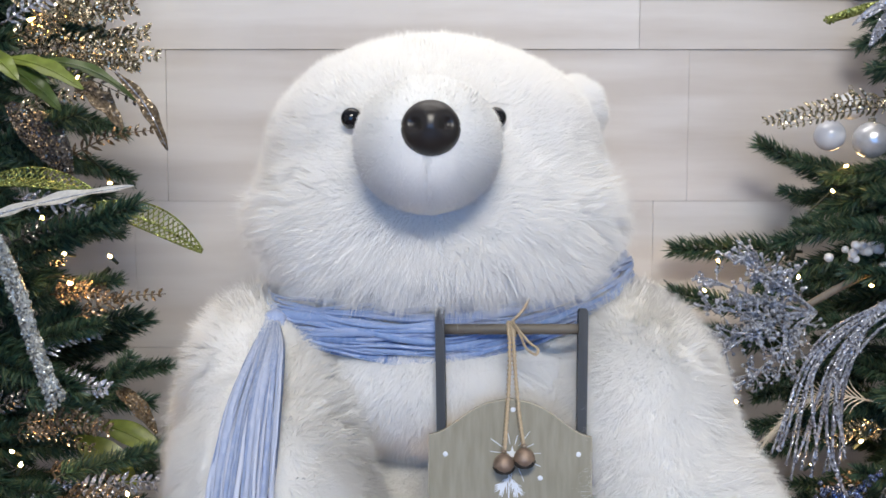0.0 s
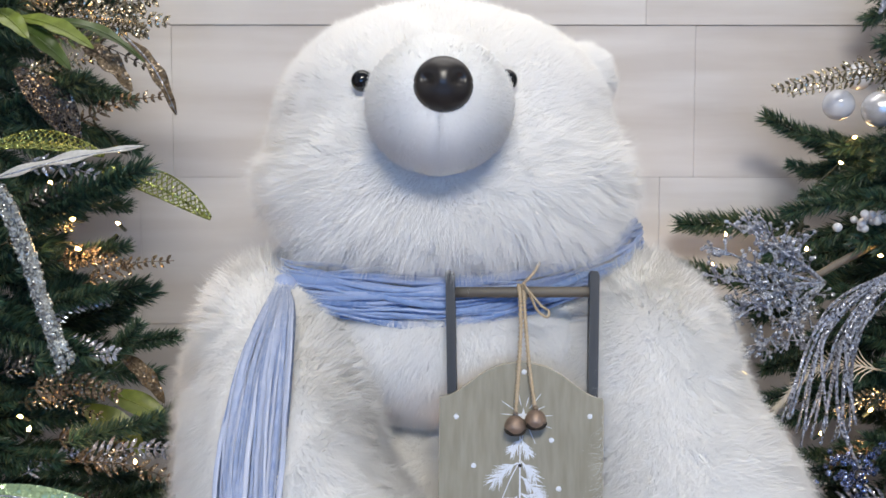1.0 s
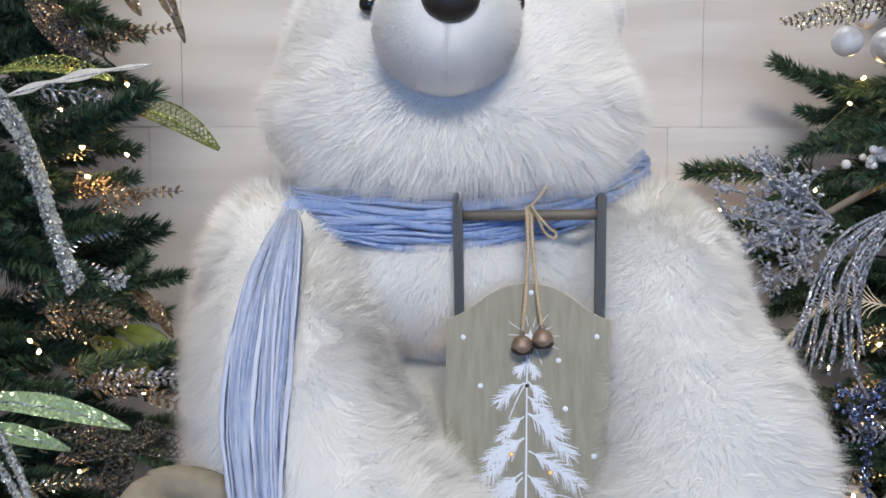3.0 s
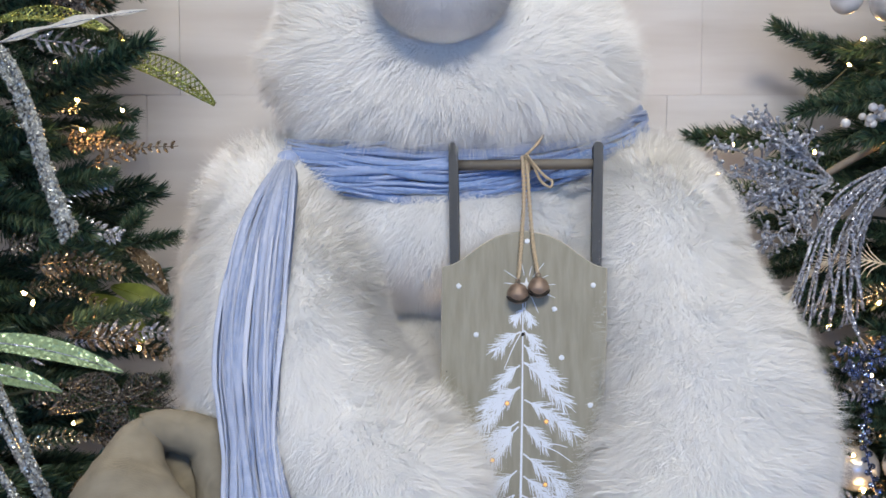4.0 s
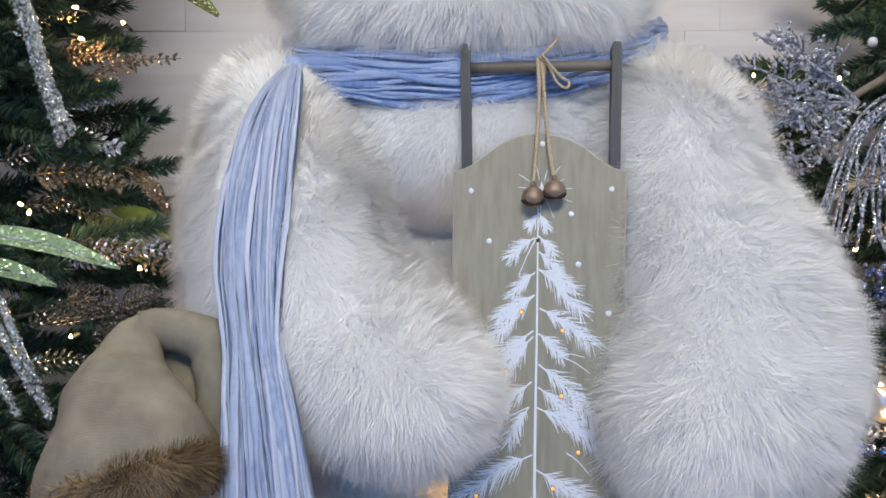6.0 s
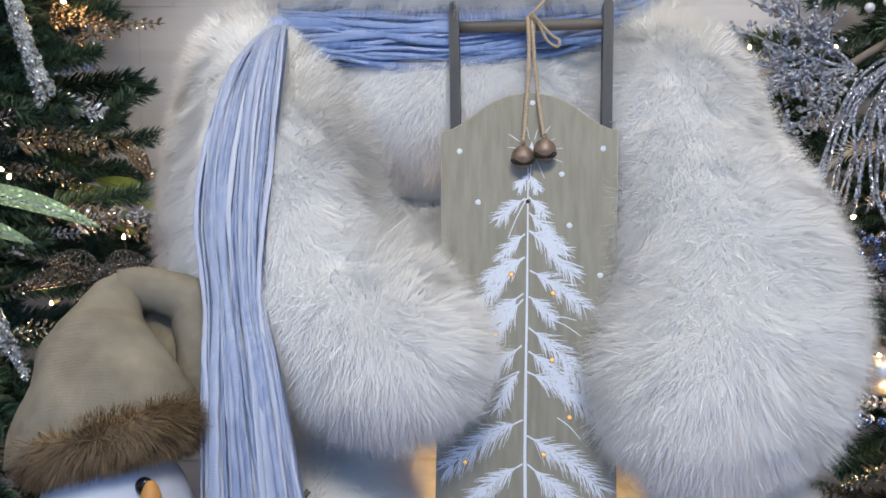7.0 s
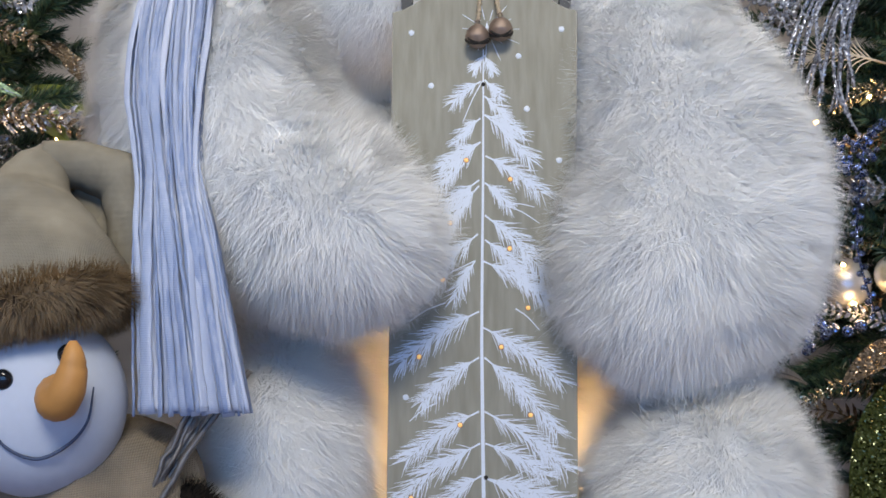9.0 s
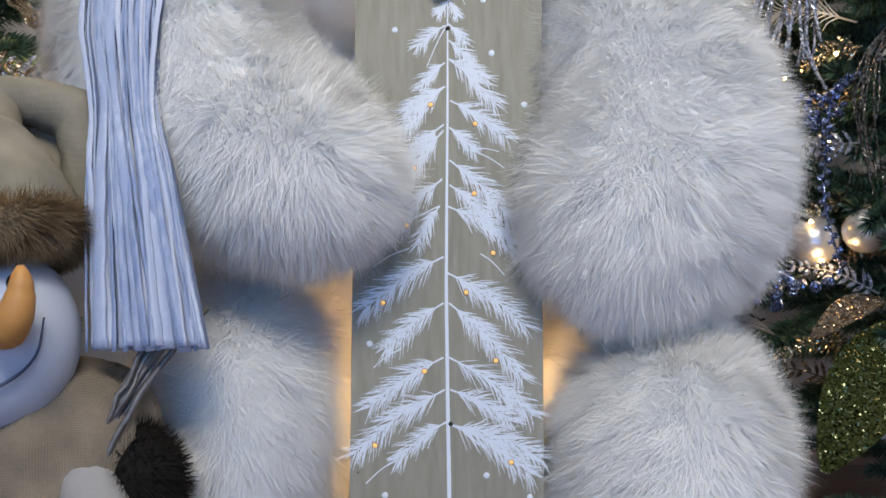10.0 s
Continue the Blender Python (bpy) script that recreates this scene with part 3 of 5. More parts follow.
def prism(outline, c0, c1, edge=0.0012):
    """An outline in the sled's plane, filled, between two depths, with a small chamfer in front."""
    o = np.asarray(outline, float)
    n = len(o)
    mid = o.mean(0)
    inner = o + (mid - o) / np.linalg.norm(mid - o, axis=1)[:, None] * edge
    rings = [np.column_stack([o, np.full(n, c0)]), np.column_stack([o, np.full(n, c1 - edge)]), np.column_stack([inner, np.full(n, c1)])]
    v = np.vstack(rings + [[*mid, c0], [*mid, c1]])
    i = np.arange(n)
    j = (i + 1) % n
    f, s = [], []
    for k in (0, 1):
        f += [np.stack([k * n + i, k * n + j, (k + 1) * n + j], -1), np.stack([k * n + i, (k + 1) * n + j, (k + 1) * n + i], -1)]
        s += [np.full(2 * n, k)]
    f += [np.stack([np.full(n, 3 * n), j, i], -1), np.stack([np.full(n, 3 * n + 1), 2 * n + i, 2 * n + j], -1)]
    return v, f


def stroke(points, width, out):
    """A flat brush stroke on the board's face, tapered at its end."""
    p = np.asarray(points, float)
    d = unit(np.gradient(p, axis=0))
    s = np.stack([-d[:, 1], d[:, 0]], -1) * np.asarray(width, float)[:, None]
    g = np.stack([np.column_stack([p - s, np.full(len(p), out)]), np.column_stack([p + s, np.full(len(p), out)])], 1)
    v, f = sheet(g)
    return on_sled(v), f


def sled():
    rs = np.random.RandomState(11)
    ob = thing("decorative_sled", (0.08, 1.12, 0.0), "tall grey wooden sled painted with a white fir tree", "sled")
    half = smooth_path([(-0.112, 0.002), (-0.095, 0.007), (-0.075, 0.020), (-0.055, 0.035), (-0.03, 0.047), (0, 0.0525)], 18)
    arch = np.vstack([half, half[-2::-1] * np.array([-1, 1])])
    outline = np.vstack([[(-0.117, -0.80)], [(-0.1135, -0.3)], arch, [(0.1085, -0.3)], [(0.107, -0.80)]])
    v, f = prism(outline, -0.012, 0.0)
    g = Geo()
    g.add(on_sled(v), np.concatenate([f[0], f[1], f[4], f[5]]), 0)
    g.add(on_sled(v), np.concatenate([f[2], f[3]]), 1)
    part("board", g, [M_BOARD, M_EDGE], ob, "greyed beige board with a pale worn edge", smooth=False)
    for a, tilt in ((-0.0955, -0.004), (0.099, 0.003)):
        pts = np.array([(a - 0.0065, -0.805), (a + 0.0065, -0.805), (a + 0.0065, 0.0), (a + 0.0065 + tilt, 0.172), (a + 0.004 + tilt, 0.177), (a - 0.004 + tilt, 0.178), (a - 0.0065 + tilt, 0.174), (a - 0.0065, 0.0)])
        v, f = prism(pts, -0.042, -0.0135)
        part("runner", Geo().add(on_sled(v), np.concatenate(f)), M_POST, ob, "charcoal stained runner post", smooth=False)
    t = np.linspace(-0.094, 0.099, 12)
    part("crossbar", Geo().add(on_sled(tube(np.column_stack([t, 0.1475 + 0.001 * t / 0.1, np.full(12, -0.026)]), 0.0075, 12)[0]), tube(np.column_stack([t, t * 0, t * 0]), 0.0075, 12)[1]), M_BAR, ob, "round weathered crossbar")
    # painted fir: stem, boughs of needle strokes, loose twigs
    def flat(points, w0, w1, layer):
        p = smooth_path(points, 7)
        return stroke(p, np.linspace(w0, w1, 7), 0.0004 + 0.00004 * layer)
    part("painted_stem", Geo().add(*flat([(-0.0015, -0.045), (-0.002, -0.2), (-0.004, -0.4), (-0.001, -0.66)], 0.0008, 0.0024, 3)), M_PAINT, ob)
    boughs = ((0, -.053, -.013, -.070), (0, -.053, .010, -.073), (-.0047, -.085, -.039, -.111), (0, -.083, .020, -.107), (0, -.103, .0275, -.133), (-.005, -.130, -.034, -.159), (0, -.126, .055, -.181), (0, -.126, .045, -.150), (-.005, -.159, -.060, -.218), (-.005, -.159, -.053, -.190), (.001, -.176, .069, -.222), (-.0066, -.205, -.068, -.263), (-.0067, -.212, -.0645, -.289))
    lower = ((0, -.2085, .030, -.238), (0, -.2475, .074, -.322), (-.0084, -.270, -.072, -.337), (0, -.277, .049, -.322), (-.0117, -.302, -.037, -.347), (-.002, -.3025, .074, -.348), (-.007, -.362, -.102, -.425), (-.0024, -.381, .089, -.444), (-.007, -.416, -.075, -.469), (-.001, -.416, .085, -.504), (-.0074, -.479, -.0955, -.538), (-.001, -.479, .096, -.547))
    lowest = ((-.006, -.516, -.111, -.590), (0, -.516, .072, -.553), (-.0045, -.553, -.062, -.5965), (0, -.556, .103, -.5935), (0, -.556, .093, -.612))
    for n, (x0, y0, x1, y1) in enumerate(boughs + lower + lowest):
        a, b = np.array((x0, y0)), np.array((x1, y1))
        run = np.linalg.norm(b - a)
        sag = np.array((0.0, 0.10 * run)) if run > 0.03 else np.zeros(2)
        line = smooth_path([a, (a + b) / 2 + sag * 0.6, b], 40)
        g = Geo().add(*stroke(line[::5], np.linspace(0.0011, 0.0005, 8), 0.0004))
        d = unit(np.gradient(line, axis=0))
        count = int(26 + 1150 * run)
        for k in range(count):
            s = rs.uniform(0.12, 1.0)
            i = min(39, int(s * 39))
            side = 1 if k % 2 else -1
            ang = side * math.radians(rs.uniform(12, 46))
            c, sn = math.cos(ang), math.sin(ang)
            way = np.array((d[i][0] * c - d[i][1] * sn, d[i][0] * sn + d[i][1] * c))
            ln = (0.009 + 0.019 * min(run, 0.1) / 0.1) * rs.uniform(0.55, 1.1) * (0.55 + 0.6 * math.sin(math.pi * min(1, s * 0.75 + 0.1)))
            p0 = line[i]
            p = np.array([p0, p0 + way * ln * 0.55, p0 + way * ln + np.array((0, -0.06 * ln))])
            g.add(*stroke(p, np.array([0.0005, 0.00045, 0.0002]), 0.0005 + 0.00001 * (k % 40)))
        part("painted_bough", g, M_PAINT, ob, smooth=False)
    for x0, y0, x1, y1 in ((-.003, -.085, -.026, -.1345), (.024, -.236, .059, -.238), (.024, -.236, .065, -.2576), (-.0117, -.302, -.085, -.344), (-.047, -.352, -.09, -.374), (-.056, -.469, -.089, -.491), (-.062, -.5965, -.097, -.6226), (.036, -.3587, .064, -.384)):
        part("painted_twig", Geo().add(*flat([(x0, y0), ((x0 + x1) / 2, (y0 + y1) / 2 + 0.003), (x1, y1)], 0.0008, 0.0005, 12)), M_PAINT, ob)
    # star with rays, and snow dots
    for k in range(15):
        an = 2 * math.pi * (k + 0.3 * rs.rand()) / 15
        r0, r1 = 0.012 + 0.004 * rs.rand(), 0.024 + 0.018 * rs.rand()
        p = np.array([(0.003 + r * math.cos(an), -0.022 + r * math.sin(an)) for r in (r0, (r0 + r1) / 2, r1)])
        part("painted_ray", Geo().add(*stroke(p, np.array([0.0003, 0.0006, 0.0003]), 0.0006)), M_PAINT, ob, smooth=False)
    star = np.array([(0.003 + (0.011 if k % 2 == 0 else 0.004) * math.sin(k * math.pi / 5), -0.022 + (0.011 if k % 2 == 0 else 0.004) * math.cos(k * math.pi / 5)) for k in range(10)])
    v, f = prism(star, 0.0002, 0.0007, 0.0002)
    part("painted_star", Geo().add(on_sled(v), np.concatenate(f)), M_PAINT, ob, smooth=False)
    for x, y in ((-.0887, -.024), (.093, -.021), (.041, -.054), (-.0646, -.0897), (.0507, -.119), (.089, -.1815), (.004, .038), (.081, -.278), (-.0935, -.463), (.0414, -.6137), (-.075, -.636), (.091, -.638)):
        an = np.linspace(0, 2 * np.pi, 14, endpoint=False)
        r = 0.0036 * (1 + 0.06 * rs.normal(size=14))
        v, f = prism(np.column_stack([x + r * np.cos(an), y + r * np.sin(an)]), 0.0, 0.0006, 0.0004)
        part("snow_dot", Geo().add(on_sled(v), np.concatenate(f)), M_PAINT, ob)
    for x, y in ((-.0221, -.1812), (.0304, -.2044), (-.0414, -.257), (.0293, -.2875), (-.05, -.3247), (.0508, -.3578), (-.0779, -.4155), (.0191, -.4038), (.053, -.4828), (-.0295, -.4948), (-.0866, -.5795), (.0699, -.5987)):
        v, f = ball((0, 0, 0), (0.0026, 0.0026, 0.0022), 8, 12)
        led = part("led_bulb", Geo().add(on_sled(v + np.array([x, y, 0.0012])), f), M_LED, ob, "small amber light")
        an = np.linspace(0, 2 * np.pi, 13)
        ring = np.column_stack([x + 0.003 * np.cos(an), y + 0.003 * np.sin(an), np.full(13, 0.0008)])
        rv, rf = tube(ring, 0.0005, 5, caps=False)
        part("hole_rim", Geo().add(on_sled(rv), rf), M_RUST, led)
    for x, y, r in ((-.0016, -.0886, .0026), (.0005, -.5552, .0026), (.101, -.137, .0009), (.101, -.158, .0009), (-.104, -.14, .0009), (-.106, -.61, .0009)):
        an = np.linspace(0, 2 * np.pi, 12, endpoint=False)
        v, f = prism(np.column_stack([x + r * np.cos(an), y + r * np.sin(an)]), 0.0, 0.0012, 0.0002)
        part("nail_hole", Geo().add(on_sled(v), np.concatenate(f)), M_HOLE, ob)


sled()


def rope(points, r, turns, n=90):
    """A two-ply twisted cord."""
    p = smooth_path(points, n)
    d = unit(np.gradient(p, axis=0))
    a = unit(np.cross(d, np.array([0.1, 0.2, 1.0])))
    b = np.cross(d, a)
    ph = np.linspace(0, 2 * np.pi * turns, n)
    g = Geo()
    for k in (0, np.pi):
        c = p + 0.55 * r * (np.cos(ph + k)[:, None] * a + np.sin(ph + k)[:, None] * b)
        v, f = tube(c, r * 0.62, 6)
        g.add(v, f)
    return g


def bells():
    ob = thing("jingle_bell_cord", tuple(on_sled((0.004, -0.03, 0.01))), "two rusty jingle bells on a twisted jute cord", "jingle bells")
    for pts, turns in (([(-0.002, 0.157, -0.026), (-0.002, 0.150, -0.016), (-0.001, 0.10, -0.004), (-0.004, 0.04, 0.006), (-0.008, -0.018, 0.013)], 26),
                       ([(0.003, 0.157, -0.026), (0.003, 0.150, -0.016), (0.006, 0.10, -0.004), (0.011, 0.04, 0.006), (0.018, -0.010, 0.014)], 26)):
        part("cord", rope(on_sled(np.array(pts)), 0.0031, turns), M_JUTE, ob, "twisted jute cord")
    part("bow_loop", rope(on_sled(np.array([(0.001, 0.156, -0.014), (0.012, 0.143, -0.008), (0.022, 0.122, -0.006), (0.035, 0.113, -0.006), (0.038, 0.121, -0.006), (0.028, 0.128, -0.006), (0.012, 0.146, -0.006), (0.002, 0.160, -0.01)])), 0.002, 22), M_JUTE, ob, "jute bow loop")
    part("bow_tail", rope(on_sled(np.array([(0.000, 0.156, -0.012), (0.012, 0.168, -0.012), (0.020, 0.178, -0.016), (0.026, 0.190, -0.03)])), 0.0022, 10, 40), M_JUTE, ob, "frayed cord end")
    an = np.linspace(0, 2 * np.pi * 2.5, 60)
    coil = np.column_stack([0.001 + np.linspace(-0.005, 0.006, 60), 0.1475 + 0.0095 * np.cos(an), -0.026 + 0.0095 * np.sin(an)])
    part("cord_knot", rope(on_sled(coil), 0.002, 30, 120), M_JUTE, ob)
    for (x, y, z), spin in (((-0.0085, -0.034, 0.0145), 0.35), ((0.019, -0.0255, 0.0145), 1.35)):
        c = on_sled((x, y, z))
        v, f = ball((0, 0, 0), (1, 1, 1), 20, 30)
        rr = 1 + 0.05 * np.exp(-((v[:, 2]) / 0.07) ** 2)
        g = Geo().add(c + v * rr[:, None] * 0.0142, f)
        bell = part("bell", g, M_RUST, ob, "brown rusted round bell")
        for k in (0, 1):
            t = np.linspace(-1.2, 1.2, 16)
            way = np.array([math.cos(spin + 1.5708 * k), math.sin(spin + 1.5708 * k) * 0.2 - 0.3, 0])
            low = np.array([0.1 * math.cos(spin), -0.75, -0.65])
            q = unit(np.outer(np.sin(t), unit(way)) + np.outer(np.cos(t), unit(low)))
            part("slit", Geo().add(*tube(c + q * 0.0143, np.linspace(0.0019, 0.0012, 16), 6)), M_HOLE, bell)
        an = np.linspace(0, 2 * np.pi, 20)
        part("hanger", Geo().add(*tube(c + np.column_stack([0.003 * np.cos(an), 0 * an, 0.0165 + 0.003 * np.sin(an)]), 0.0008, 6, caps=False)), M_RUST, bell)


bells()

# ---- the scarf ----


def scarf():
    rs = np.random.RandomState(8)
    ob = thing("scarf", (-0.2, 1.1, 0.40), "lavender blue crinkled satin scarf knotted round the bear's neck", "scarf")
    line = [(-0.270, 1.44, 0.985, 0.018), (-0.254, 1.345, 0.958, 0.026), (-0.175, 1.305, 0.946, 0.034), (-0.090, 1.290, 0.940, 0.037), (0.0, 1.286, 0.940, 0.036), (0.09, 1.294, 0.946, 0.032), (0.18, 1.330, 0.966, 0.031), (0.252, 1.378, 0.992, 0.031), (0.292, 1.440, 1.014, 0.028)]
    base = smooth_path(line, 110)
    s = np.linspace(0, 1, 110)
    for k in range(40):
        u = -1 + 2 * k / 39
        wander = np.sin(np.pi * s) ** 0.5 * 0.42 * np.sin(2 * np.pi * (s * rs.uniform(0.4, 1.1) + rs.rand())) + 0.14 * np.sin(2 * np.pi * (s * 2.6 + rs.rand()))
        up = np.clip(u + wander, -1.1, 1.1) * base[:, 3]
        out = 0.010 * (1 - (up / base[:, 3]) ** 2) + rs.uniform(0, 0.004) + 0.004 * np.sin(2 * np.pi * (s * rs.uniform(0.8, 2.4) + rs.rand()))
        n = unit(np.column_stack([base[:, 0] * 0.9, base[:, 1] - 1.62, 0 * s]))
        p = base[:, :3] + n * out[:, None]
        p[:, 2] += up
        thick = rs.choice([0.002, 0.003, 0.0045, 0.007]) * (0.7 + 0.3 * np.sin(2 * np.pi * (s * rs.uniform(1, 3) + rs.rand())))
        v, f = tube(p, thick * np.clip(base[:, 3] / 0.03, 0.6, 1.1), 10, 0.5, hint=(0, -1, 0))
        v = v + 0.0009 * ripple(v, 150, 30 + k)
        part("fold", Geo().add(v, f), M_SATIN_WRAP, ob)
    v, f = ball((-0.247, 1.312, 0.952), (0.018, 0.02, 0.019))
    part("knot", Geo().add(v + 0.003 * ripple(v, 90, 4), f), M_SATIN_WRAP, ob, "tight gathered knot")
    left = smooth_path([(-0.256, 1.300, 0.958), (-0.270, 1.215, 0.905), (-0.285, 1.150, 0.845), (-0.293, 1.100, 0.765), (-0.289, 1.068, 0.690), (-0.275, 1.048, 0.612), (-0.268, 1.012, 0.544), (-0.264, 0.990, 0.456), (-0.262, 0.978, 0.374)], 80)
    right = smooth_path([(-0.238, 1.296, 0.955), (-0.214, 1.205, 0.930), (-0.207, 1.140, 0.868), (-0.209, 1.092, 0.765), (-0.212, 1.062, 0.690), (-0.210, 1.046, 0.612), (-0.188, 1.008, 0.544), (-0.168, 0.988, 0.456), (-0.151, 0.976, 0.374)], 80)
    t = np.linspace(0, 1, 80)
    # a gathered cloth behind, and narrow creased strips that part and overlap in front of it
    u = np.linspace(0, 1, 60)
    cloth = left[:, None] * (1 - u)[None, :, None] + right[:, None] * u[None, :, None]
    crease = 0.0022 * np.sin(2 * np.pi * (u * 9)[None] + 2.0 * np.sin(3 * t)[:, None]) + 0.0015 * np.sin(2 * np.pi * (u * 21)[None] + 3 * t[:, None])
    cloth = cloth + crease[..., None] * np.array([-0.1, -0.9, 0.25]) - np.array([-0.1, -0.9, 0.25]) * 0.003
    v, f = sheet(cloth)
    v2, _ = sheet(cloth - np.array([-0.1, -0.9, 0.25]) * 0.002)
    part("tail_cloth", Geo().add(v, f).add(v2, f[:, ::-1]), M_SATIN, ob, "thin gathered satin tail")
    count = 38
    for k in range(count):
        u0 = (k + 0.5) / count
        mix = np.clip(u0 + 0.06 * np.sin(2 * np.pi * (t * rs.uniform(0.4, 1.4) + rs.rand())) * np.sin(np.pi * np.clip(t * 1.05, 0, 1)), 0.01, 0.99)[:, None]
        mid = left * (1 - mix) + right * mix
        wide = np.linalg.norm(right - left, axis=1) / count * rs.choice([0.6, 1.1, 2.0, 3.2])
        out = 0.006 * np.sin(np.pi * u0) + rs.uniform(0, 0.012) + 0.004 * np.sin(2 * np.pi * (t * 1.3 + rs.rand()))
        n = np.array([-0.1, -0.9, 0.25])
        mid = mid + n * (out * np.clip(t * 6, 0.2, 1))[:, None]
        mid[-1, 2] += rs.uniform(-0.004, 0.003)
        v, f = tube(mid, np.maximum(wide * 0.74, 0.0012), 10, 0.28, hint=(0.1 + rs.normal() * 0.3, -1, 0.2))
        v = v + 0.0007 * ripple(v, 130, 60 + k)
        part("tail_strip", Geo().add(v, f), M_SATIN, ob)


scarf()

# ---- the snowman doll ----


def snowman():
    rs = np.random.RandomState(21)
    g = Geo()
    head = np.array([-0.350, 0.965, 0.388])
    g.add(*ball(head, (0.080, 0.075, 0.088), 24, 36), 0)
    for c in ((-0.353, 0.896, 0.425), (-0.302, 0.913, 0.444)):
        g.add(*ball(c, (0.0095, 0.006, 0.0095), 10, 16), 7)
    nose = smooth_path([(-0.308, 0.905, 0.410), (-0.299, 0.882, 0.409), (-0.288, 0.873, 0.420), (-0.282, 0.872, 0.440), (-0.283, 0.876, 0.462)], 16)
    g.add(*tube(nose, np.array([0.019, 0.0195, 0.019, 0.0185, 0.018, 0.017, 0.016, 0.0155, 0.015, 0.014, 0.013, 0.012, 0.0105, 0.009, 0.007, 0.003]), 14), 2)
    smile = [[(-0.367, 0.890, 0.396), (-0.351, 0.8905, 0.368), (-0.326, 0.8965, 0.354), (-0.301, 0.9025, 0.364), (-0.286, 0.9115, 0.383), (-0.282, 0.919, 0.413)]]
    g.add(*tube(smooth_path(smile[0], 40), np.concatenate([np.linspace(0.0008, 0.0018, 20), np.linspace(0.0018, 0.0008, 20)]), 6), 1)
    # hat: a soft cone that folds over and hangs
    cone = smooth_path([(-0.360, 0.985, 0.460, 0.100), (-0.370, 0.995, 0.506, 0.092), (-0.378, 1.012, 0.550, 0.068), (-0.384, 1.034, 0.590, 0.043), (-0.385, 1.052, 0.622, 0.026), (-0.380, 1.064, 0.640, 0.008)], 50)
    tail = smooth_path([(-0.384, 1.066, 0.620, 0.020), (-0.346, 1.085, 0.618, 0.027), (-0.306, 1.092, 0.602, 0.035), (-0.286, 1.082, 0.565, 0.037), (-0.284, 1.066, 0.522, 0.034), (-0.288, 1.050, 0.480, 0.016)], 50)
    fold = smooth_path([(-0.372, 1.100, 0.592, 0.028), (-0.340, 1.116, 0.562, 0.040), (-0.318, 1.105, 0.520, 0.040), (-0.312, 1.080, 0.472, 0.022)], 40)
    for run, seed in ((cone, 6), (tail, 9), (fold, 12)):
        v, f = tube(run[:, :3], run[:, 3], 30, hint=(0, -1, 0.1))
        v = v + 0.007 * ripple(v, 34, seed) + 0.002 * ripple(v, 90, 7)
        g.add(v, f, 3)
    # fur brim
    an = np.linspace(0, 2 * np.pi, 60)
    ring = np.column_stack([-0.358 + 0.072 * np.cos(an), 0.975 + 0.070 * np.sin(an), 0.474 + 0.018 * np.cos(an) - 0.012 * np.sin(an)])
    bv, bf = tube(ring, 0.019, 16, 1.15, caps=False)
    g.add(bv, bf, 4)
    n = 26000
    k, w = rs.uniform(0, 2 * np.pi, n), rs.uniform(0, 2 * np.pi, n)
    core = np.column_stack([-0.358 + 0.072 * np.cos(k), 0.975 + 0.070 * np.sin(k), 0.474 + 0.018 * np.cos(k) - 0.012 * np.sin(k)])
    nn = np.column_stack([np.cos(k) * np.cos(w), np.sin(k) * np.cos(w), np.sin(w)])
    lean = 0.5 * ripple(core + nn * 0.02, 40, 9) + np.array([0, 0, -0.3])
    fv, ff, soft = strands(rs, core + nn * np.array([0.018, 0.018, 0.021]), nn, rs.uniform(0.012, 0.022, n), lean, 0.0005, 0.25)
    g.add(fv, ff, 4, soft)
    # coat, collar and pale sleeve
    th = np.linspace(0, 2 * np.pi, 41)
    prof = smooth_path([(0.004, 0.356), (0.070, 0.350), (0.105, 0.315), (0.115, 0.230), (0.125, 0.120), (0.140, 0.004)], 20)
    folds = 1 + 0.05 * np.sin(7 * th) + 0.03 * np.sin(13 * th + 1)
    coat = np.stack([-0.325 + np.outer(prof[:, 0], np.cos(th)) * folds, 1.02 + np.outer(prof[:, 0], np.sin(th)) * 0.8 * folds, np.repeat(prof[:, 1:2], 41, 1)], -1)
    g.add(*sheet(coat), 5)
    arm = smooth_path([(-0.300, 1.010, 0.300, 0.004), (-0.270, 0.972, 0.262, 0.024), (-0.248, 0.945, 0.212, 0.034), (-0.246, 0.925, 0.155, 0.037), (-0.258, 0.910, 0.100, 0.030)], 24)
    g.add(*tube(arm[:, :3], arm[:, 3], 16), 6)
    single("snowman_doll", g, [M_SNOW, M_INK, M_CARROT, M_BURLAP, M_BROWNFUR, M_COAT, M_SLEEVE, M_EYE], (-0.335, 0.99, 0.0), "snowman doll in oatmeal hat with brown fur brim", "snowman doll")


snowman()

# ---- the two artificial fir trees ----


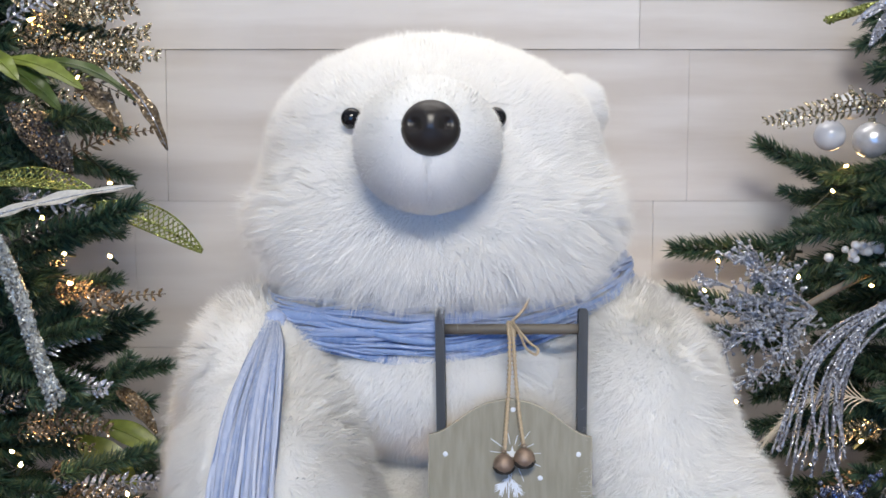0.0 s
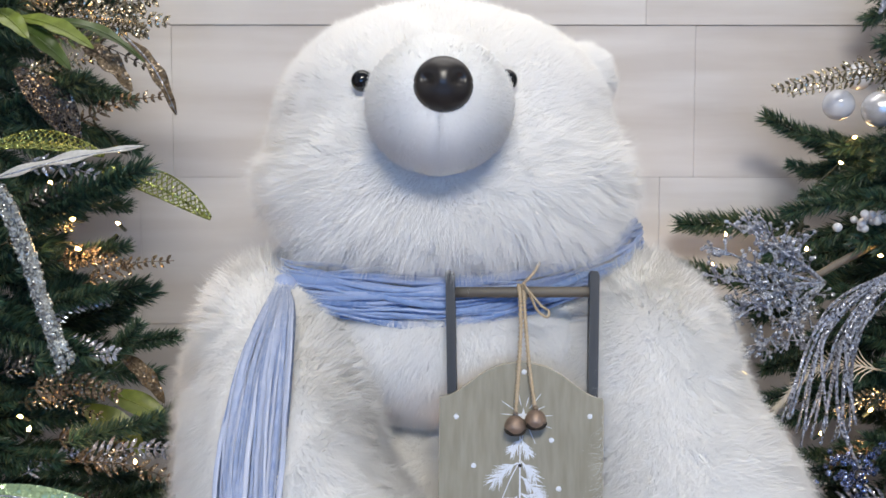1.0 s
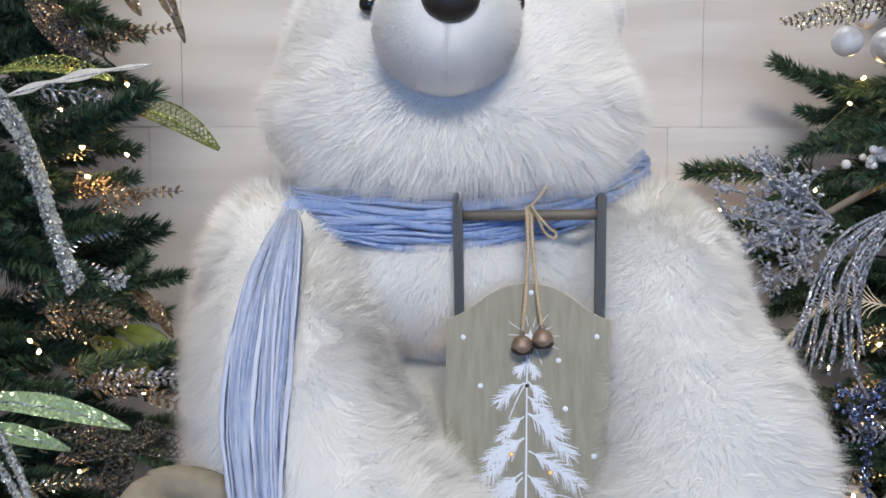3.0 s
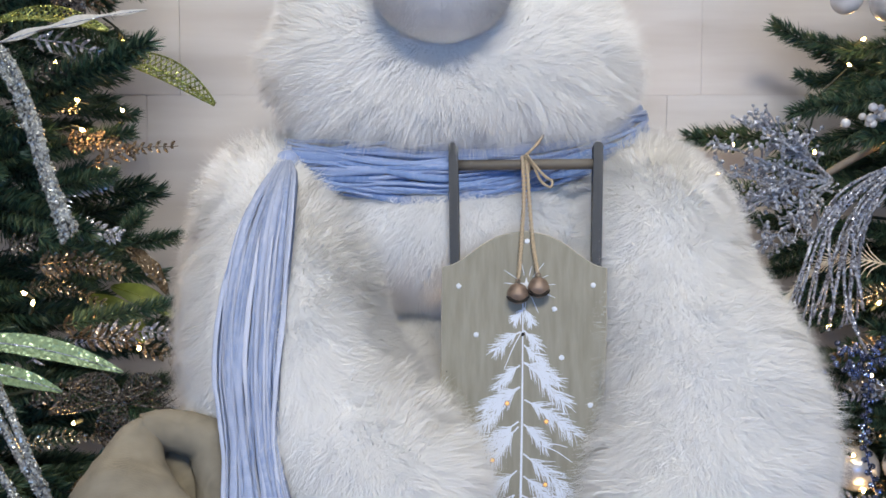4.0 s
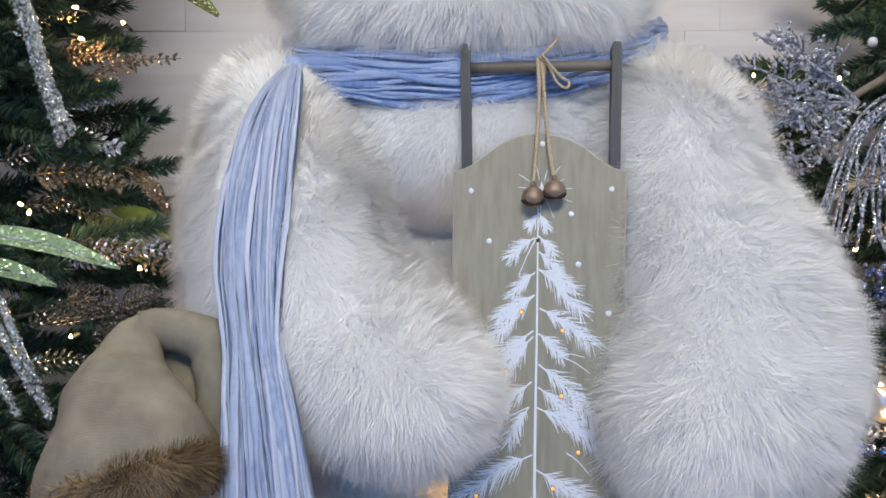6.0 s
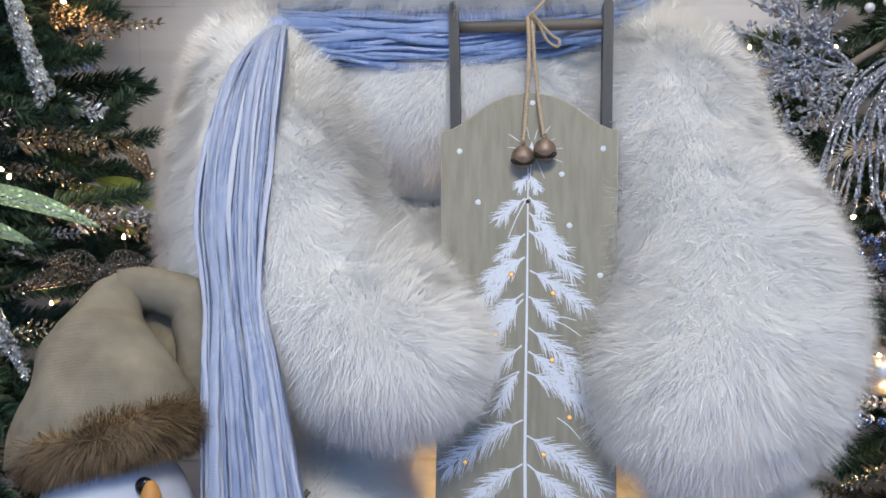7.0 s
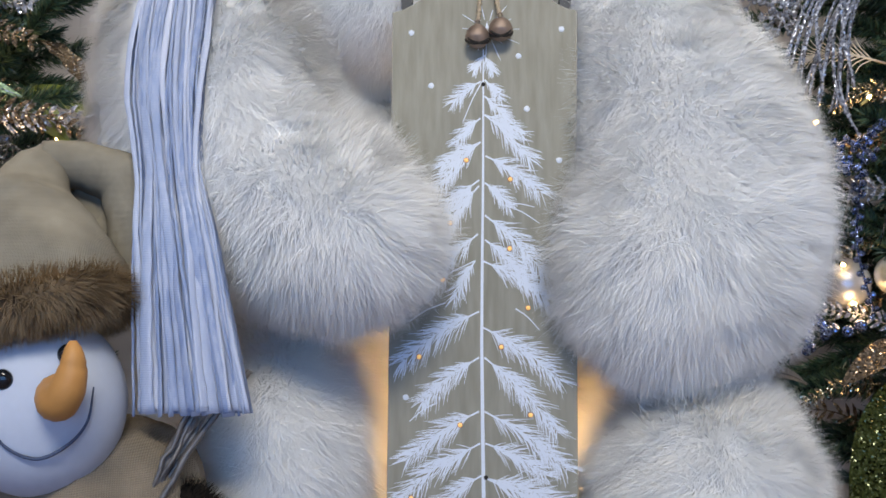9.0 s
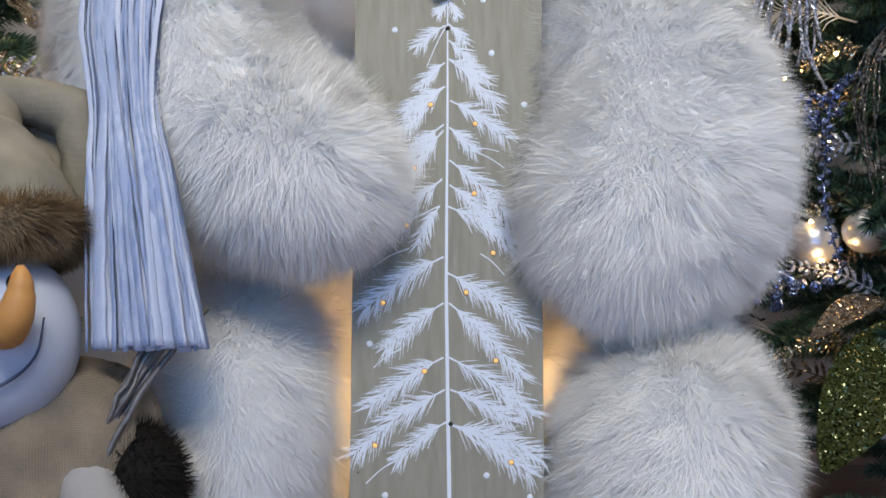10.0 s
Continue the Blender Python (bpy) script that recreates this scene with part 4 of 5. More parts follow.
def branch_meshes(rs):
    """Stem and needles of a fir tip that runs 0.22 m along x."""
    n = 24
    p = np.column_stack([np.linspace(0, 0.22, n), 0.006 * np.sin(np.linspace(0, 3, n) + rs.rand() * 6), 0.010 * np.sin(np.linspace(0, 2, n))])
    stem = Geo().add(*tube(p, np.linspace(0.0028, 0.0014, n), 6))
    k = 820
    s = rs.uniform(0.04, 1.0, k) ** 0.9
    i = np.minimum((s * (n - 1)).astype(int), n - 1)
    an = rs.uniform(0, 2 * np.pi, k)
    fwd = rs.uniform(0.35, 0.95, k) + 0.5 * (s > 0.93)
    d = unit(np.column_stack([fwd, np.cos(an), np.sin(an) * 0.9]))
    ln = rs.uniform(0.024, 0.042, k) * (1 - 0.25 * s)
    side = unit(np.cross(d, rs.normal(size=(k, 3)))) * 0.0013
    a = p[i]
    m, b = a + d * ln[:, None] * 0.6, a + d * ln[:, None] + np.column_stack([ln * 0.12, 0 * ln, 0 * ln])
    v = np.stack([a - side, a + side, m - side, m + side, b], 1).reshape(-1, 3)
    q = 5 * np.arange(k)[:, None]
    f = np.concatenate([q + np.array([[0, 1, 3]]), q + np.array([[0, 3, 2]]), q + np.array([[2, 3, 4]])])
    return stem.mesh("branch", [M_WIRE]), Geo().add(v, f).mesh("needles", [M_NEEDLE], smooth=False)


FIR = [branch_meshes(np.random.RandomState(40 + i)) for i in range(5)]


def fir_branch(tree, a, b, pick):
    """A fir tip from a to b."""
    a, b = Vector(a), Vector(b)
    stem, needles = FIR[pick % len(FIR)]
    ob = new("branch", stem)
    ob.parent = tree
    d = b - a
    turn = d.to_track_quat("X", "Z").to_matrix().to_4x4() @ Matrix.Rotation(pick * 1.7, 4, "X")
    s = d.length / 0.22
    thick = min(1.25, max(0.8, s))
    ob.matrix_local = Matrix.Translation(a - ORIGIN[tree.name]) @ turn @ Matrix.Diagonal((s, thick, thick, 1))
    child = new("needles", needles)
    child.parent = ob
    return ob


def fir_tree(base, label, reach, clear, hero, seed):
    rng = random.Random(seed)
    tree = thing("christmas_tree", base, label, "tree", "fir trees beside the bear")
    part("trunk", Geo().add(*tube(np.array([(base[0], base[1], z) for z in (0, 0.6, 1.2, 2.0)]), [0.035, 0.03, 0.024, 0.012], 12)), M_TRUNK, tree)
    n = 0
    for level in range(46):
        z = 0.08 + level * 0.038
        for k in range(16):
            an = 2 * math.pi * (k + rng.random()) / 16
            out = reach * rng.uniform(0.45, 1.0) * (1.16 - 0.20 * z)
            dx, dy = math.cos(an), math.sin(an)
            tip = Vector((base[0] + dx * out, base[1] + dy * out * 0.9, z + rng.uniform(-0.05, 0.05)))
            if tip.y > WALL_Y - 0.05 or not clear(tip):
                continue
            if dy > 0.8 or (dx * (1 if base[0] > 0 else -1)) > 0.25:
                continue
            ln = rng.uniform(0.16, 0.24)
            root = tip - Vector((dx, dy * 0.9, rng.uniform(-0.5, 0.35))).normalized() * ln
            fir_branch(tree, root, tip, n)
            n += 1
            if n % 6 == 0:
                hub = Vector((base[0], base[1], z - 0.05))
                part("limb", Geo().add(*tube(np.array([hub, (hub + root) / 2 + Vector((0, 0, 0.015)), root]), [0.007, 0.005, 0.003], 6)), M_WIRE, tree)
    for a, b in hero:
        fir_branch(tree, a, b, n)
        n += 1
    return tree


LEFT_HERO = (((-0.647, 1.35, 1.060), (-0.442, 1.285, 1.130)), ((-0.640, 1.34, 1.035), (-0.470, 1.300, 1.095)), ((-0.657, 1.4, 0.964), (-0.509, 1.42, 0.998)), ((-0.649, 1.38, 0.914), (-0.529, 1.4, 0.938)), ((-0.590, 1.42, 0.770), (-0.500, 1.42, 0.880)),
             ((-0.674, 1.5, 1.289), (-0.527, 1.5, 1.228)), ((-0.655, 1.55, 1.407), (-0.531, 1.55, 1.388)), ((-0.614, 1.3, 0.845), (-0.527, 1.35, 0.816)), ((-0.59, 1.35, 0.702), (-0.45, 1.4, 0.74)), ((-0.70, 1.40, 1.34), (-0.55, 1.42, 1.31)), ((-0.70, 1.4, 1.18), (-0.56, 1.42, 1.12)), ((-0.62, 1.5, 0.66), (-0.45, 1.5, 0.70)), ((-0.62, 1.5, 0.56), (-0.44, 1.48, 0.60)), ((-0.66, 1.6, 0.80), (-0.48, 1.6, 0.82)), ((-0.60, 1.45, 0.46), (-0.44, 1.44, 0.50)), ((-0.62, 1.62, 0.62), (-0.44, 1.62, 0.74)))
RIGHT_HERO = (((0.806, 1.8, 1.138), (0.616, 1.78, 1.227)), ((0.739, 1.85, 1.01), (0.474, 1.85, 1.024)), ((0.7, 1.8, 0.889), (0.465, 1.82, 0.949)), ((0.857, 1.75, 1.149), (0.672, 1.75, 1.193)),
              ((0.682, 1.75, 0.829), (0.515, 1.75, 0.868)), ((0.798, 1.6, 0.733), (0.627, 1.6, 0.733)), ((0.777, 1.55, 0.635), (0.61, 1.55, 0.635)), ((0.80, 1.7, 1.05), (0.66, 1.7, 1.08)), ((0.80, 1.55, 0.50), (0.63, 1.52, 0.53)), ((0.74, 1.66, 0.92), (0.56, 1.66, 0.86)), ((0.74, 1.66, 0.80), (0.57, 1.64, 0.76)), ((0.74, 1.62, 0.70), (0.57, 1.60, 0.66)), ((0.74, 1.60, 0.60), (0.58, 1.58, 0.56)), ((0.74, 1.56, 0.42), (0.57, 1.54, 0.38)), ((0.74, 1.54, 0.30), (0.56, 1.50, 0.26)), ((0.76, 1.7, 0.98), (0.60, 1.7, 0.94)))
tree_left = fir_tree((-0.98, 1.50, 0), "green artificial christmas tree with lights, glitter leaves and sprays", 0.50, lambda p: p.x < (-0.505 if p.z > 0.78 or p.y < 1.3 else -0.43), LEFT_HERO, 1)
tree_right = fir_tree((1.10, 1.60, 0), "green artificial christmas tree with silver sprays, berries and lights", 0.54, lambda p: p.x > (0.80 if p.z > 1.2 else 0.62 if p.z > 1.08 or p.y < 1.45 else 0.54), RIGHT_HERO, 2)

# ---- lights of the trees ----


def fairy_light(at, seed):
    rng = random.Random(seed)
    ob = thing("fairy_light", at, "small lit warm white fairy light on a fir branch", "fairy light", "fairy lights")
    way = unit(np.array([rng.uniform(-1, 1), rng.uniform(-0.8, 0.2), rng.uniform(-0.4, 1)]))
    c = np.array(at)
    t = np.linspace(0, 1, 8)
    part("bulb", Geo().add(*tube(c + np.outer(t, way) * 0.008, 0.0024 * np.array([0.7, 1, 1.1, 1.1, 1, 0.8, 0.5, 0.1]), 8)), M_BULB, ob, "glowing warm bulb")
    part("socket", Geo().add(*tube(c - np.outer(t, way) * 0.014, np.linspace(0.0032, 0.0026, 8), 8)), M_WIRE, ob, "dark green socket")


def light_cable(points):
    ob = thing("light_cable", points[0], "dark green cable of the fairy lights", "cable", "fairy light cables")
    part("wire", Geo().add(*tube(smooth_path(points, 24), 0.0022, 6)), M_WIRE, ob)
    a, b = np.array(points[-2]), np.array(points[-1])
    part("socket", Geo().add(*tube(np.array([b - unit(b - a) * 0.02, b]), [0.0045, 0.0038], 8)), M_WIRE, ob)


light_cable([(-0.62, 1.50, 1.27), (-0.590, 1.50, 1.225), (-0.585, 1.49, 1.200), (-0.560, 1.485, 1.180), (-0.545, 1.48, 1.160)])
light_cable([(0.74, 1.70, 1.15), (0.680, 1.70, 1.090), (0.668, 1.70, 1.050), (0.655, 1.69, 1.010)])
light_cable([(-0.66, 1.40, 0.99), (-0.60, 1.40, 1.01), (-0.56, 1.42, 0.99), (-0.53, 1.43, 1.02)])
light_cable([(0.72, 1.48, 0.76), (0.700, 1.47, 0.74), (0.690, 1.465, 0.73)])
SPOTS_LEFT = ((-0.625, 1.38, 1.399), (-0.527, 1.43, 1.036), (-0.569, 1.36, 1.004), (-0.569, 1.36, 1.047), (-0.542, 1.48, 1.154), (-0.607, 1.27, 0.748), (-0.565, 1.40, 1.315), (-0.63, 1.30, 0.76), (-0.54, 1.25, 0.583), (-0.609, 1.17, 0.715), (-0.60, 1.35, 1.10), (-0.50, 1.40, 0.66))
SPOTS_RIGHT = ((0.545, 1.78, 0.999), (0.515, 1.76, 0.943), (0.718, 1.66, 1.139), (0.736, 1.66, 1.185), (0.762, 1.56, 1.344), (0.657, 1.66, 0.979), (0.743, 1.55, 0.978), (0.686, 1.46, 0.728), (0.606, 1.46, 0.690), (0.536, 1.62, 0.757), (0.683, 1.43, 0.341), (0.676, 1.47, 0.412), (0.651, 1.46, 0.479), (0.70, 1.50, 0.60))
for i, spot in enumerate(SPOTS_LEFT + SPOTS_RIGHT):
    fairy_light(spot, i)

# ---- leaves, sprays and baubles ----


def leaf_geo(a, b, width, up=(0, 0, 1), bend=0.02, curl=0.25, wave=0.0, n=22, cols=7):
    """A pointed leaf with a midrib and a cupped blade from a to b."""
    a, b, up = (np.asarray(x, float) for x in (a, b, up))
    d = unit(b - a)
    side = unit(np.cross(d, up))
    nrm = np.cross(side, d)
    t = np.linspace(0, 1, n)
    w = width * np.sin(np.pi * np.clip(t * 0.94 + 0.04, 0, 1)) ** 0.8
    u = np.linspace(-1, 1, cols)
    mid = a + np.outer(t, b - a) + np.outer(bend * np.sin(np.pi * t), nrm)
    lift = curl * np.abs(u)[None] * w[:, None] + wave * np.sin(t * 19)[:, None] * u[None] * w[:, None]
    g = mid[:, None] + (u[None] * w[:, None])[..., None] * side + lift[..., None] * nrm
    top, f = sheet(g)
    under, _ = sheet(g - nrm * 0.0008)
    return Geo().add(top, f).add(under, f[:, ::-1]), mid, nrm


def leaf(name, a, b, width, material, label, up=(0, -0.6, 0.8), bend=0.02, curl=0.25, wave=0.0, rib=None):
    ob = thing(name, a, label, "leaf", "leaves of the trees")
    g, mid, nrm = leaf_geo(a, b, width, up, bend, curl, wave)
    part("blade", g, material, ob)
    part("midrib", Geo().add(*tube(mid + nrm * 0.0006, np.linspace(0.0016, 0.0005, len(mid)), 6)), rib or material, ob)
    return ob


def lattice_leaf(name, a, b, width, material, label, up=(0, -0.6, 0.8), bend=0.016, rows=9, wire=0.0011):
    """A leaf of open wire lattice: rim, midrib and crossing strands."""
    ob = thing(name, a, label, "leaf", "leaves of the trees")
    a, b, up = (np.asarray(x, float) for x in (a, b, up))
    d = unit(b - a)
    side = unit(np.cross(d, up))
    nrm = np.cross(side, d)

    def at(t, u):
        w = width * np.sin(np.pi * np.clip(t * 0.94 + 0.04, 0, 1)) ** 0.8
        return a + np.outer(t, b - a) + np.outer(bend * np.sin(np.pi * t) + 0.3 * np.abs(u) * w, nrm) + (u * w)[:, None] * side

    t = np.linspace(0, 1, 30)
    for u in (-1.0, 1.0):
        part("rim", Geo().add(*tube(at(t, np.full(30, u)), wire * 1.4, 5)), material, ob)
    part("midrib", Geo().add(*tube(at(t, np.zeros(30)), wire * 1.6, 5)), material, ob)
    for s in (-1, 1):
        for k in range(-rows, 2 * rows):
            t = np.linspace(0.02, 0.98, 60)
            u = s * ((t * rows - k) * 2.0 / 3.0)
            keep = np.abs(u) <= 1
            if keep.sum() > 3:
                part("strand", Geo().add(*tube(at(t[keep], u[keep]), wire, 4)), material, ob)
    return ob


def fern(name, a, b, size, material, label, pairs=14, seed=0):
    """A stem with rows of narrow glitter leaflets."""
    rs = np.random.RandomState(seed)
    ob = thing(name, a, label, "spray", "sprays of the trees")
    p = smooth_path([a, (np.array(a) + np.array(b)) / 2 + np.array([0, 0, 0.012]), b], pairs + 2)
    part("stem", Geo().add(*tube(p, np.linspace(0.0016, 0.0007, len(p)), 6)), material, ob)
    d = unit(np.gradient(p, axis=0))
    for i in range(1, pairs + 1):
        for s in (-1, 1):
            ax = unit(np.cross(d[i], rs.normal(size=3) * 0.4 + np.array([0, -1, 0.3])))
            e = p[i] + (d[i] * 0.7 + ax * s) * size * (1.1 - 0.6 * i / pairs) * rs.uniform(0.8, 1.2)
            g, _, _ = leaf_geo(p[i], e, size * 0.15, (0, -1, 0.2), 0.002, 0.2, 0, 6, 3)
            part("leaflet", g, material, ob)
    return ob


def cord(name, lines, radius, material, label, beads=0.0, seed=0):
    """Hanging glitter strands; beads roughen them with small grains."""
    rs = np.random.RandomState(seed)
    ob = thing(name, lines[0][0], label, "spray", "sprays of the trees")
    for line in lines:
        p = smooth_path(line, 46)
        r = radius * (0.75 + 0.25 * np.sin(np.linspace(0, np.pi, 46)))
        g = Geo().add(*tube(p, r, 7))
        if beads:
            for _ in range(int(46 * 4)):
                c = p[rs.randint(46)] + unit(rs.normal(size=3)) * radius * 0.9
                g.add(*ball(c, beads * rs.uniform(0.6, 1.2), 4, 6))
        part("strand", g, material, ob)
    return ob


leaf("green_leaf", (-0.575, 1.20, 1.318), (-0.470, 1.19, 1.276), 0.015, M_LIME, "bright lime green satin leaf on the tree", bend=0.010, wave=0.1)
leaf("green_leaf", (-0.565, 1.24, 1.318), (-0.432, 1.28, 1.270), 0.012, M_GREENLEAF, "dark green glossy pointed leaf on the tree", bend=0.022, wave=0.1)
leaf("green_leaf", (-0.580, 1.19, 1.308), (-0.500, 1.19, 1.248), 0.015, M_GREENLEAF, "dark green glossy pointed leaf on the tree", bend=0.012, wave=0.1)
leaf("green_leaf", (-0.600, 1.19, 1.325), (-0.545, 1.17, 1.285), 0.014, M_LIME, "bright lime green satin leaf on the tree", bend=0.008, wave=0.1)
scatter = random.Random(77)
for i in range(16):
    x, y, z = scatter.uniform(-0.66, -0.54), scatter.uniform(1.30, 1.42), 0.45 + 0.062 * i
    stuff = (M_COPPER, M_GOLD, M_MESHLEAF, M_SILVER)[i % 4]
    tint = ("copper", "champagne", "pewter", "silver")[i % 4]
    fern("glitter_spray", (x - 0.03, y, z), (x + scatter.uniform(0.07, 0.12), y + 0.02, z + scatter.uniform(-0.05, 0.05)), 0.017, stuff, tint + " glitter fern sprig among the fir needles", 11, 100 + i)
for i in range(8):
    x, y, z = scatter.uniform(0.66, 0.78), scatter.uniform(1.42, 1.50), 0.22 + 0.075 * i
    stuff = (M_COPPER, M_GOLD, M_SILVER)[i % 3]
    tint = ("copper", "champagne", "silver")[i % 3]
    fern("glitter_spray", (x + 0.05, y, z), (x - scatter.uniform(0.04, 0.09), y + 0.02, z + scatter.uniform(-0.05, 0.05)), 0.020, stuff, tint + " glitter fern sprig among the fir needles", 11, 140 + i)
leaf("green_leaf", (-0.66, 1.20, 1.350), (-0.560, 1.15, 1.330), 0.013, M_LIME, "bright lime green satin leaf on the tree", bend=0.010)
leaf("bronze_leaf", (-0.535, 1.31, 1.300), (-0.458, 1.30, 1.232), 0.016, M_BRONZE, "curled bronze leaf with glitter edge", bend=0.015, wave=0.3)
leaf("bronze_leaf", (-0.485, 1.35, 1.318), (-0.413, 1.36, 1.203), 0.011, M_BRONZE, "curled bronze leaf with glitter edge", bend=0.022, wave=0.35, rib=M_SILVER)
leaf("pewter_leaf", (-0.66, 1.38, 1.275), (-0.575, 1.40, 1.165), 0.032, M_MESHLEAF, "wide pewter glitter mesh leaf on the tree", bend=0.012)
lattice_leaf("lattice_leaf", (-0.67, 1.30, 1.150), (-0.500, 1.30, 1.140), 0.022, M_LIMEGLIT, "lime glitter lattice leaf on the tree", rows=20, wire=0.0012)
leaf("striped_leaf", (-0.63, 1.20, 1.100), (-0.410, 1.20, 1.150), 0.011, M_TULLE, "narrow frosted white ribbon leaf", bend=0.006, wave=0.25, rib=M_FROST)
lattice_leaf("lattice_leaf", (-0.540, 1.40, 1.120), (-0.380, 1.42, 1.046), 0.027, M_LIMEGLIT, "large open lime glitter lattice leaf", rows=21, wire=0.0012)
leaf("lime_leaf", (-0.60, 1.45, 0.740), (-0.500, 1.44, 0.665), 0.026, M_LIME, "lime green leaf deep in the tree", bend=0.01)
leaf("lime_leaf", (-0.58, 1.50, 0.750), (-0.470, 1.49, 0.700), 0.022, M_LIME, "lime green leaf deep in the tree", bend=0.01)
leaf("bronze_leaf", (-0.555, 1.49, 0.82), (-0.480, 1.49, 0.735), 0.014, M_BRONZE, "curled bronze leaf deep in the tree", wave=0.3)
leaf("pale_green_leaf", (-0.60, 1.045, 0.735), (-0.408, 1.08, 0.690), 0.017, M_GREENGLIT, "pale green satin leaf with silver glitter", bend=0.014, rib=M_SILVER)
leaf("pale_green_leaf", (-0.60, 1.04, 0.70), (-0.47, 1.05, 0.672), 0.014, M_GREENGLIT, "pale green satin leaf with silver glitter", bend=0.010, rib=M_SILVER)
for tip in ((-0.565, 1.22, 0.604), (-0.381, 1.28, 0.600), (-0.480, 1.22, 0.550), (-0.545, 1.25, 0.640), (-0.42, 1.26, 0.640)):
    lattice_leaf("pewter_petal", (-0.475, 1.25, 0.616), tip, 0.021, M_MESHLEAF, "pewter mesh petal of a poinsettia on the tree", bend=0.008, rows=10)
fern("gold_spray", (-0.66, 1.45, 1.345), (-0.462, 1.45, 1.392), 0.030, M_GOLD, "champagne glitter fern spray on the tree", 16, 1)
fern("gold_spray", (-0.68, 1.45, 1.39), (-0.482, 1.45, 1.437), 0.034, M_GOLD, "champagne glitter fern spray on the tree", 16, 2)
fern("gold_spray", (-0.66, 1.42, 1.31), (-0.53, 1.42, 1.345), 0.028, M_GOLD, "champagne glitter fern spray on the tree", 12, 3)
for i, (x, y, z, dx, dz) in enumerate(((-0.66, 1.38, 1.37, 0.17, 0.045), (-0.64, 1.40, 1.36, 0.20, -0.01), (-0.62, 1.36, 1.41, 0.15, 0.03), (-0.60, 1.42, 1.33, 0.12, 0.01), (-0.66, 1.37, 1.43, 0.20, 0.02))):
    fern("gold_spray", (x, y, z), (x + dx, y + 0.03, z + dz), 0.024, M_GOLD, "champagne glitter fern spray on the tree", 17, 60 + i)
fern("copper_spray", (-0.61, 1.39, 0.982), (-0.494, 1.40, 0.968), 0.022, M_COPPER, "copper glitter fern spray on the tree", 12, 4)
fern("silver_spray", (-0.62, 1.33, 0.837), (-0.503, 1.35, 0.843), 0.024, M_SILVER, "silver glitter fern spray on the tree", 12, 5)
fern("copper_spray", (-0.62, 1.30, 0.803), (-0.490, 1.32, 0.787), 0.024, M_COPPER, "copper glitter fern spray on the tree", 12, 6)
fern("silver_spray", (-0.56, 1.34, 0.684), (-0.416, 1.38, 0.684), 0.022, M_SILVER, "silver glitter fern spray on the tree", 12, 7)
fern("copper_spray", (-0.56, 1.28, 0.70), (-0.40, 1.32, 0.655), 0.022, M_COPPER, "copper glitter fern spray on the tree", 12, 8)
cord("silver_tail", [[(-0.62, 1.20, 1.12), (-0.582, 1.20, 1.06), (-0.560, 1.215, 0.950), (-0.532, 1.22, 0.850)], [(-0.63, 1.20, 1.10), (-0.590, 1.205, 1.04), (-0.566, 1.22, 0.940), (-0.540, 1.225, 0.846)], [(-0.615, 1.205, 1.10), (-0.575, 1.21, 1.03), (-0.552, 1.22, 0.93), (-0.526, 1.225, 0.86)]], 0.0055, M_GRAIN, "thick silver glitter tail hanging from the tree", 0.0036, 1)
cord("silver_ribbon", [[(-0.56, 1.02, 0.74), (-0.525, 1.02, 0.670), (-0.499, 1.02, 0.605), (-0.477, 1.04, 0.528)], [(-0.57, 1.02, 0.70), (-0.531, 1.02, 0.645), (-0.505, 1.03, 0.58), (-0.478, 1.04, 0.525)], [(-0.60, 1.03, 0.66), (-0.55, 1.03, 0.60), (-0.51, 1.03, 0.53)]], 0.005, M_GRAIN, "silver glitter strands hanging from the tree", 0.0026, 2)

leaf("silver_petal", (0.745, 1.45, 1.455), (0.648, 1.45, 1.404), 0.011, M_SILVER, "pointed silver glitter petal on the tree", bend=0.006)
leaf("silver_petal", (0.740, 1.45, 1.455), (0.676, 1.45, 1.370), 0.012, M_SILVER, "pointed silver glitter petal on the tree", bend=0.006)
leaf("silver_petal", (0.745, 1.45, 1.455), (0.715, 1.43, 1.365), 0.012, M_SILVER, "pointed silver glitter petal on the tree", bend=0.006)
cord("green_twig", [[(0.78, 1.5, 1.455), (0.70, 1.5, 1.442), (0.628, 1.5, 1.420)]], 0.008, M_LIMEGLIT, "green glitter twig on the tree", 0.002, 3)
fern("champagne_spray", (0.80, 1.50, 1.300), (0.519, 1.48, 1.252), 0.020, M_GOLD, "champagne glitter fern spray on the tree", 26, 31)
fern("champagne_spray", (0.80, 1.49, 1.280), (0.545, 1.48, 1.243), 0.016, M_GOLD, "champagne glitter fern spray on the tree", 22, 32)


def bauble(c, r, material, label):
    ob = thing("bauble", c, label, "bauble", "baubles on the tree")
    part("globe", Geo().add(*ball(c, (r, r, r), 24, 36)), material, ob)
    part("cap", Geo().add(*tube(np.array([(c[0], c[1], c[2] + r * 0.97), (c[0], c[1], c[2] + r * 1.18)]), r * 0.2, 14)), M_GOLD, ob, "small metal cap")
    an = np.linspace(0, 2 * np.pi, 16)
    part("ring", Geo().add(*tube(np.column_stack([c[0] + 0.004 * np.cos(an), 0 * an + c[1], c[2] + r * 1.18 + 0.004 + 0.004 * np.sin(an)]), 0.0006, 5, caps=False)), M_GOLD, ob)


